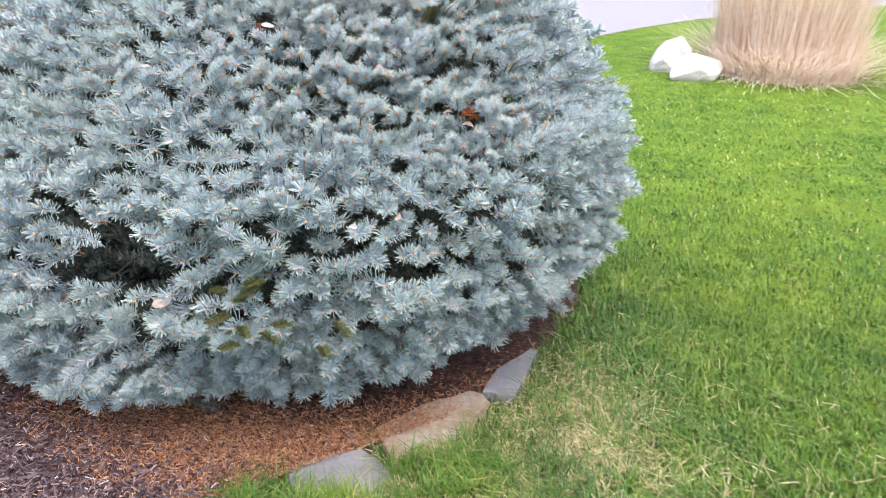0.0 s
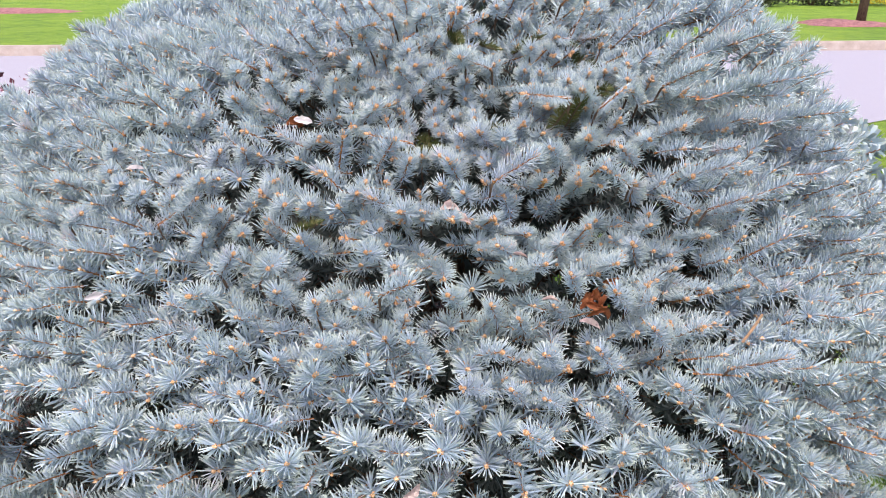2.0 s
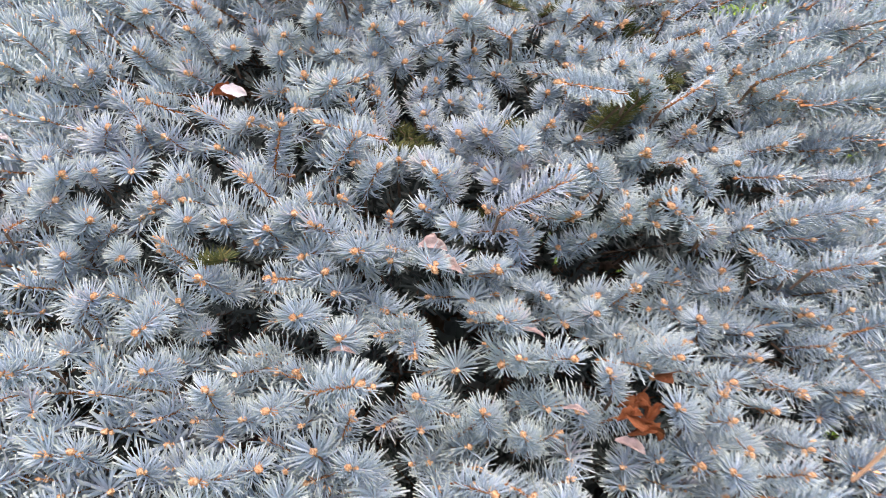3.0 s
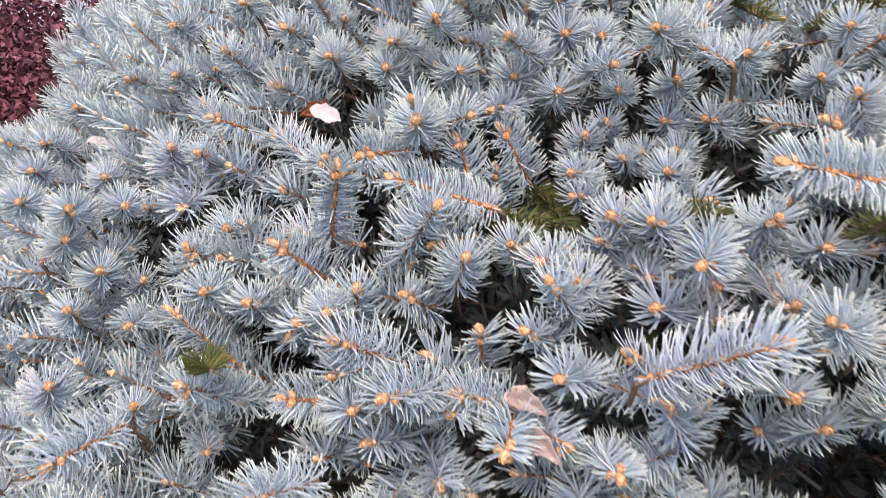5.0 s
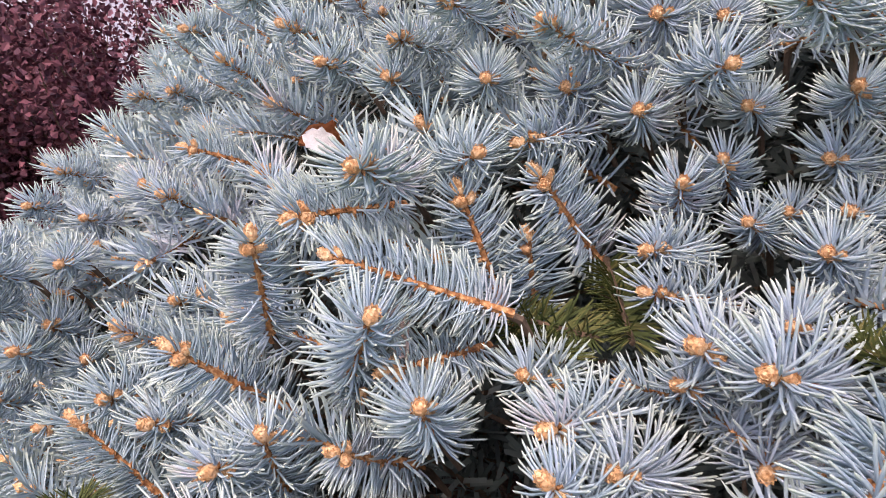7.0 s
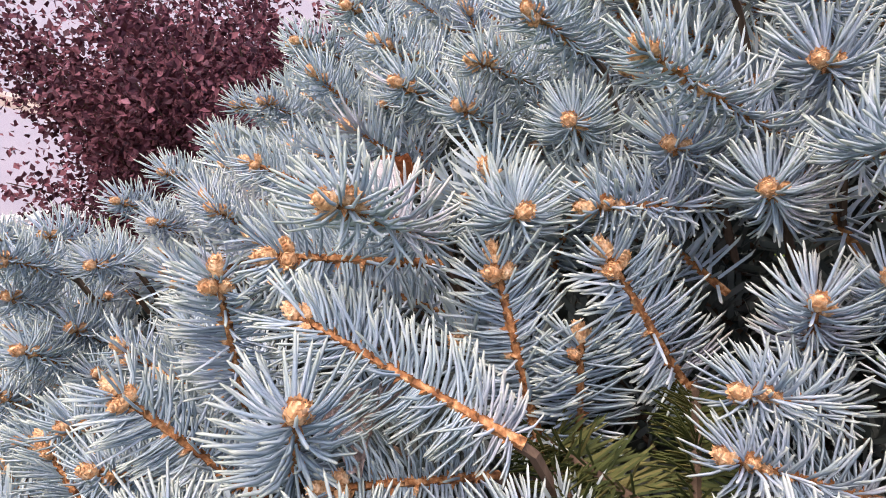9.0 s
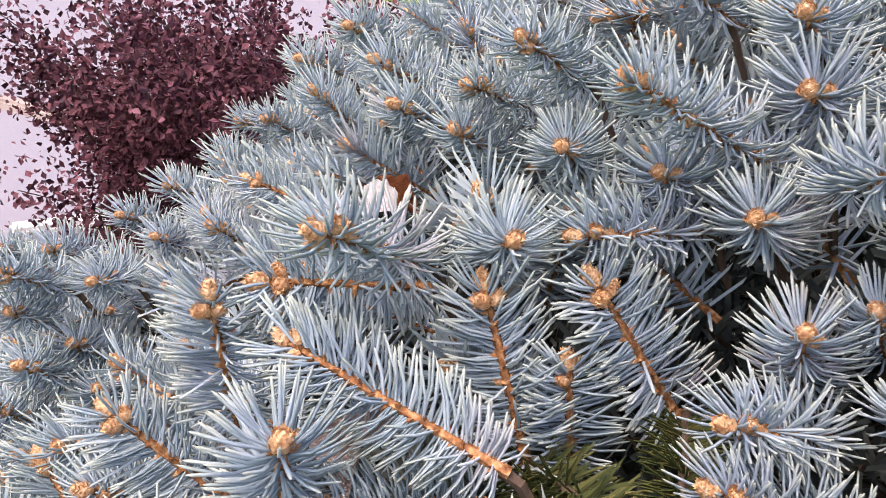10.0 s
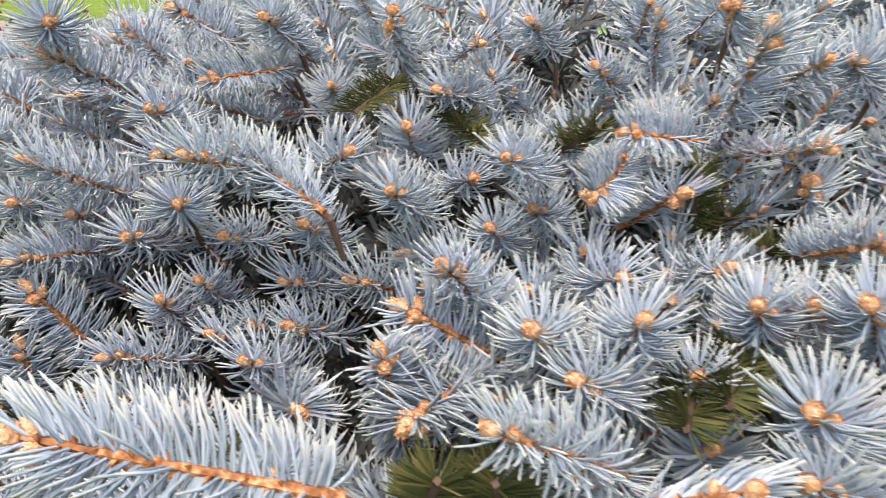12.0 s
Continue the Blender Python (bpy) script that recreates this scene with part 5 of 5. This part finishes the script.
block = thing("edging_block", "white stone edging block beside the asphalt drive", "stone", data=bm_mesh("edging_block", bm, WHITE_ROCK, smooth=False))
block.matrix_basis = pose(-2.976, 0.896, 0.006, 0, 0, 111.6)

# ---------------------------------------------------------------- across the road
YELLOW = plain_leaf("yellow_bloom", (0.0, (0.55, 0.40, 0.02)), (0.6, (0.80, 0.62, 0.03)), (1.0, (0.85, 0.72, 0.10)))
DARK_LEAF = plain_leaf("dark_hedge_leaf", (0.0, (0.02, 0.03, 0.015)), (0.6, (0.05, 0.07, 0.03)), (1.0, (0.10, 0.11, 0.06)))
RED_MULCH = mulch_material("red_mulch", ((0.3, (0.10, 0.045, 0.045)), (0.5, (0.20, 0.09, 0.09)), (0.7, (0.30, 0.15, 0.14))), 12.0)
frng = np.random.default_rng(31)


def bed_patch(cx, cy, rx, ry, turn, label):
    """A low mound of mulch."""
    bm = bmesh.new()
    bmesh.ops.create_circle(bm, cap_ends=True, cap_tris=True, segments=28, radius=1.0)
    bmesh.ops.subdivide_edges(bm, edges=bm.edges[:], cuts=3, use_grid_fill=True)
    for v in bm.verts:
        r = v.co.length
        w = 1 + 0.12 * noise.noise(v.co * 2.0 + Vector((cx, cy, 0)))
        v.co = Vector((v.co.x * rx * w, v.co.y * ry * w, 0.10 * max(0.0, 1 - r * r) + 0.004))
    ob = thing("mulch_patch", label, "mulch", group="mulched patches across the road", data=bm_mesh("mulch_patch", bm, RED_MULCH))
    ob.matrix_basis = pose(cx, cy, 0.13, 0, 0, turn)


def leafy(name, label, at, size, n, leaf, material, category):
    """A far shrub: an uneven heap of small leaves on short stems."""
    ob = thing(name, label, category, at)
    u = unit(frng.normal(0, 1, (n, 3)))
    r = frng.uniform(0.35, 1.0, n) ** 0.5
    bumps = np.array([1 + 0.28 * noise.noise(Vector(d * 2.3) + Vector(at)) for d in u])
    p = u * (r * bumps)[:, None] * np.array(size) / 2 + np.array([0, 0, size[2] / 2])
    p[:, 2] = np.maximum(p[:, 2], 0.03)
    tagged(part("foliage", tri_mesh("foliage", *(lambda j: (j[0], j[1], [material]))(leaves(p, leaf, frng))), ob), kind="stuff")
    for k in range(5):
        a = k * 1.3
        line = np.array([(0.05 * math.cos(a), 0.05 * math.sin(a), 0), (size[0] * 0.12 * math.cos(a), size[1] * 0.12 * math.sin(a), size[2] * 0.4), (size[0] * 0.25 * math.cos(a), size[1] * 0.25 * math.sin(a), size[2] * 0.75)])
        part("stem", tri_mesh("stem", *(lambda j: (j[0], j[1], [BARK]))(tube(line, [0.03, 0.02, 0.008], 5))), ob)
    return ob


bed_patch(1.35, 19.4, 1.0, 0.55, 28, "reddish mulch ring round a young tree")
bed_patch(-18.6, 14.6, 1.9, 1.0, 30, "reddish mulch patch on the far lawn")
bed_patch(0.95, 19.9, 0.8, 0.5, 20, "reddish mulch patch on the far lawn")


def young_tree(at, height, girth, label):
    """A young tree: trunk that forks into limbs and bare twigs."""
    tree = thing("young_tree", label, "tree", at)
    part("trunk", tri_mesh("trunk", *(lambda j: (j[0], j[1], [BARK]))(tube(np.array([(0, 0, 0), (0.02, 0, height * 0.3), (0, 0.03, height * 0.65), (0.03, 0.02, height)]), [girth, girth * 0.8, girth * 0.55, girth * 0.12], 9)), smooth=True), tree)
    for k in range(16):
        z0, a = height * frng.uniform(0.4, 0.9), k * 2.4
        L = height * frng.uniform(0.15, 0.32)
        line = np.array([(0, 0, z0), (0.5 * L * math.cos(a), 0.5 * L * math.sin(a), z0 + 0.35 * L), (0.85 * L * math.cos(a), 0.85 * L * math.sin(a), z0 + 0.9 * L)])
        part("limb", tri_mesh("limb", *(lambda j: (j[0], j[1], [BARK]))(tube(line, [girth * 0.35, girth * 0.2, 0.004], 5))), tree)


young_tree((2.3, 17.3, 0.12), 4.5, 0.09, "dark-barked young street tree on the far lawn")
young_tree((1.5, 19.5, 0.14), 4.0, 0.10, "grey-barked young tree in a mulch ring")
leafy("yellow_shrub", "bright yellow flowering shrub across the road", (3.1, 30.3, 0.12), (4.4, 2.0, 1.7), 5000, 0.11, YELLOW, "shrub")
leafy("hedge", "dark clipped evergreen shrub across the road", (0.6, 29.5, 0.12), (3.0, 1.6, 1.5), 4500, 0.10, DARK_LEAF, "shrub")
leafy("hedge", "dark spreading shrub across the road", (-0.9, 27.6, 0.12), (1.8, 1.2, 0.9), 2500, 0.08, DARK_LEAF, "shrub")


def flower_head():
    pieces = []
    for row, (n, reach, lift) in enumerate(((11, 0.024, 0.004), (8, 0.016, 0.009), (5, 0.008, 0.012))):
        for j in range(n):
            a = j * 2 * math.pi / n + row * 0.3
            o, q = np.array([math.cos(a), math.sin(a), 0]), np.array([-math.sin(a), math.cos(a), 0]) * 0.005
            pieces.append((np.array([[0, 0, 0.0], o * reach - q + [0, 0, lift], o * reach + q + [0, 0, lift]]), np.array([[0, 1, 2]]), np.zeros(1, int), np.zeros(3)))
    v, t, w, a = join(pieces)
    return tri_mesh("flower", v, t, [YELLOW])


FLOWER = flower_head()
STALK = tri_mesh("stalk", *(lambda j: (j[0], j[1], [GRASS]))(tube(np.array([(0, 0, 0), (0.004, 0, 0.05), (0.006, 0.002, 0.09)]), [0.003, 0.0025, 0.0025], 5)))
for x, y in [(-9.7, 12.2), (-9.3, 12.6), (-8.7, 12.0), (-8.2, 12.3), (-9.9, 13.0), (-8.5, 12.6)]:
    for k in range(6):
        dandelion = thing("dandelion", "yellow dandelion flower in the far lawn", "flower", (x + frng.normal(0, 0.16), y + frng.normal(0, 0.10), 0.13), group="dandelions in the lawn")
        part("stalk", STALK, dandelion)
        part("flower", FLOWER, dandelion, m=Matrix.Translation((0.006, 0.002, 0.09)))


# ---------------------------------------------------------------- litter caught in the spruce
DEAD_LEAF = stone_material("dead_leaf", (0.22, 0.065, 0.025), (0.38, 0.13, 0.05), (0.52, 0.23, 0.10), 40.0)
PALE_LEAF = stone_material("bleached_leaf", (0.50, 0.36, 0.32), (0.66, 0.52, 0.48), (0.78, 0.66, 0.63), 90.0)
WHITE_CHIP = stone_material("white_wood_chip", (0.50, 0.46, 0.46), (0.64, 0.61, 0.62), (0.74, 0.72, 0.73), 30.0)
TAN_CHIP = stone_material("tan_wood_chip", (0.34, 0.19, 0.10), (0.45, 0.28, 0.16), (0.55, 0.38, 0.24), 50.0)


def curled_leaf(name, label, at, turn, length, wide, curl, material, category="leaf", seed=0):
    """A dry leaf: a pointed, cupped blade with a crinkled edge and a midrib."""
    bm = bmesh.new()
    r = random.Random(seed)
    grid = []
    for i in range(9):
        f = i / 8
        w = wide / 2 * math.sin(math.pi * min(1, f * 0.92 + 0.06)) ** 0.8 * r.uniform(0.72, 1.12)
        twist = curl * 0.5 * math.sin(2.2 * f + seed)
        row = []
        for j in range(-3, 4):
            g = j / 3
            y = g * w
            z = curl * abs(g) ** 1.6 * w * 1.6 + 0.22 * curl * length * math.sin(f * 3.0) + twist * y + r.uniform(-1, 1) * wide * 0.07
            row.append(bm.verts.new(((f - 0.5) * length + r.uniform(-0.03, 0.03) * length, y, z - (0.0015 if j == 0 else 0))))
        grid.append(row)
    for a, b in zip(grid, grid[1:]):
        for j in range(6):
            bm.faces.new((a[j], a[j + 1], b[j + 1], b[j]))
    bmesh.ops.solidify(bm, geom=bm.faces[:], thickness=0.0008)
    ob = thing(name, label, category, data=bm_mesh(name, bm, material))
    ob.matrix_basis = pose(*at, *turn)
    return ob


def chip(name, label, at, turn, size, material, seed, category="wood chip"):
    """A split chip of bark or wood with uneven ends."""
    bm = bmesh.new()
    r = random.Random(seed)
    bmesh.ops.create_cube(bm, size=1.0)
    bmesh.ops.subdivide_edges(bm, edges=bm.edges[:], cuts=2, use_grid_fill=True)
    for v in bm.verts:
        taper = 1 - 0.35 * max(0, v.co.x) * r.uniform(0.6, 1)
        v.co = Vector((v.co.x * size[0] * r.uniform(0.92, 1.08), v.co.y * size[1] * taper + r.uniform(-0.06, 0.06) * size[1], v.co.z * size[2] + 0.08 * size[0] * v.co.x**2))
    ob = thing(name, label, category, data=bm_mesh(name, bm, material, smooth=False))
    ob.matrix_basis = pose(*at, *turn)
    return ob


curled_leaf("wood_chip", "bright white flat wood chip caught in the spruce", (-0.341, 1.746, 1.032), (38, 10, 20), 0.028, 0.015, 0.12, WHITE_CHIP, "wood chip", 1)
curled_leaf("dead_leaf", "small brown dead leaf tucked beside a white chip", (-0.366, 1.755, 1.020), (40, 20, 80), 0.028, 0.018, 0.8, DEAD_LEAF, seed=2)
curled_leaf("dead_leaf", "curled rust-brown dead leaf in a small heap", (0.106, 1.682, 0.852), (30, -15, 30), 0.022, 0.012, 1.2, DEAD_LEAF, seed=3)
curled_leaf("dead_leaf", "curled rust-brown dead leaf in a small heap", (0.118, 1.680, 0.852), (20, 25, 110), 0.021, 0.011, 1.4, DEAD_LEAF, seed=4)
curled_leaf("dead_leaf", "curled rust-brown dead leaf in a small heap", (0.112, 1.688, 0.856), (35, 15, 170), 0.022, 0.011, 1.1, DEAD_LEAF, seed=14)
curled_leaf("dead_leaf", "curled rust-brown dead leaf in a small heap", (0.111, 1.675, 0.852), (60, -20, 75), 0.022, 0.010, 1.3, DEAD_LEAF, seed=15)
curled_leaf("dead_leaf", "curled rust-brown dead leaf in a small heap", (0.122, 1.674, 0.850), (20, 35, 20), 0.023, 0.010, 1.2, DEAD_LEAF, seed=16)
for k, (dx, dy, dz, rx, ry, rz) in enumerate(((-0.012, 0.004, 0.004, 50, 20, 140), (0.010, 0.010, 0.006, 25, -30, 60), (0.002, -0.006, 0.008, 70, 10, 15), (-0.006, 0.012, 0.008, 40, 40, 100))):
    curled_leaf("dead_leaf", "curled rust-brown dead leaf in a small heap", (0.112 + dx, 1.680 + dy, 0.852 + dz), (rx, ry, rz), 0.021, 0.009, 1.4, DEAD_LEAF, seed=40 + k)
curled_leaf("dead_leaf", "pale tan dead leaf beside the rusty ones", (0.112, 1.668, 0.836), (30, 15, 10), 0.026, 0.010, 0.7, PALE_LEAF, seed=5)
curled_leaf("dead_leaf", "brown dead leaf standing between shoots", (0.118, 1.735, 0.868), (70, 10, 60), 0.026, 0.011, 0.9, DEAD_LEAF, seed=6)
curled_leaf("dead_leaf", "pinkish bleached dead leaf on the spruce", (-0.085, 1.695, 0.946), (35, 0, 15), 0.026, 0.011, 0.9, PALE_LEAF, seed=7)
curled_leaf("dead_leaf", "pinkish bleached dead leaf on the spruce", (-0.064, 1.686, 0.938), (40, 10, -5), 0.026, 0.011, 0.8, PALE_LEAF, seed=8)
curled_leaf("dead_leaf", "pale pink dead leaf under a spruce shoot", (-0.188, 1.722, 1.006), (30, 10, -30), 0.032, 0.018, 0.8, PALE_LEAF, seed=9)
curled_leaf("wood_chip", "tan wood chip resting low in the spruce", (-0.505, 1.372, 0.525), (50, 0, 10), 0.034, 0.020, 0.3, PALE_LEAF, "wood chip", 10)
curled_leaf("wood_chip", "white wood chip caught among needles", (-0.097, 1.376, 0.710), (55, 10, 40), 0.018, 0.013, 0.3, WHITE_CHIP, "wood chip", 11)
curled_leaf("wood_chip", "pinkish wood chip in a hollow of the spruce", (-0.020, 1.448, 0.706), (70, 0, 80), 0.034, 0.015, 0.4, PALE_LEAF, "wood chip", 12)
curled_leaf("wood_chip", "white wood chip caught among needles", (-0.478, 1.462, 0.845), (60, 0, 70), 0.024, 0.010, 0.4, WHITE_CHIP, "wood chip", 13)
curled_leaf("wood_chip", "pale wood chip caught among needles", (-0.600, 1.668, 0.950), (30, 0, 30), 0.026, 0.010, 0.4, WHITE_CHIP, "wood chip", 24)
curled_leaf("bark_sliver", "thin pale bark sliver on the spruce", (0.070, 1.640, 0.872), (30, 0, 10), 0.020, 0.005, 0.9, PALE_LEAF, "bark", 15)
curled_leaf("bark_sliver", "thin pale bark sliver on the spruce", (0.020, 1.668, 0.910), (30, 10, 15), 0.020, 0.005, 0.9, PALE_LEAF, "bark", 16)
curled_leaf("bark_sliver", "thin pale bark sliver on the spruce", (-0.105, 1.585, 0.893), (30, 0, 25), 0.020, 0.005, 0.9, PALE_LEAF, "bark", 17)
chip("dry_twig", "tan dry twig standing in the spruce", (0.292, 1.772, 0.822), (10, -65, 20), (0.042, 0.0028, 0.0022), TAN_CHIP, 18, "twig")
curled_leaf("fallen_leaf", "tan fallen leaf on the lawn", (0.500, 1.420, 0.025), (15, 5, 60), 0.05, 0.03, 0.5, PALE_LEAF, seed=20)
curled_leaf("fallen_leaf", "tan fallen leaf on the lawn", (0.265, 1.330, 0.02), (5, 10, 10), 0.05, 0.028, 0.4, PALE_LEAF, seed=21)
curled_leaf("fallen_leaf", "tan fallen leaf on the lawn", (0.44, 1.75, 0.025), (15, 0, 30), 0.04, 0.028, 0.5, PALE_LEAF, seed=22)
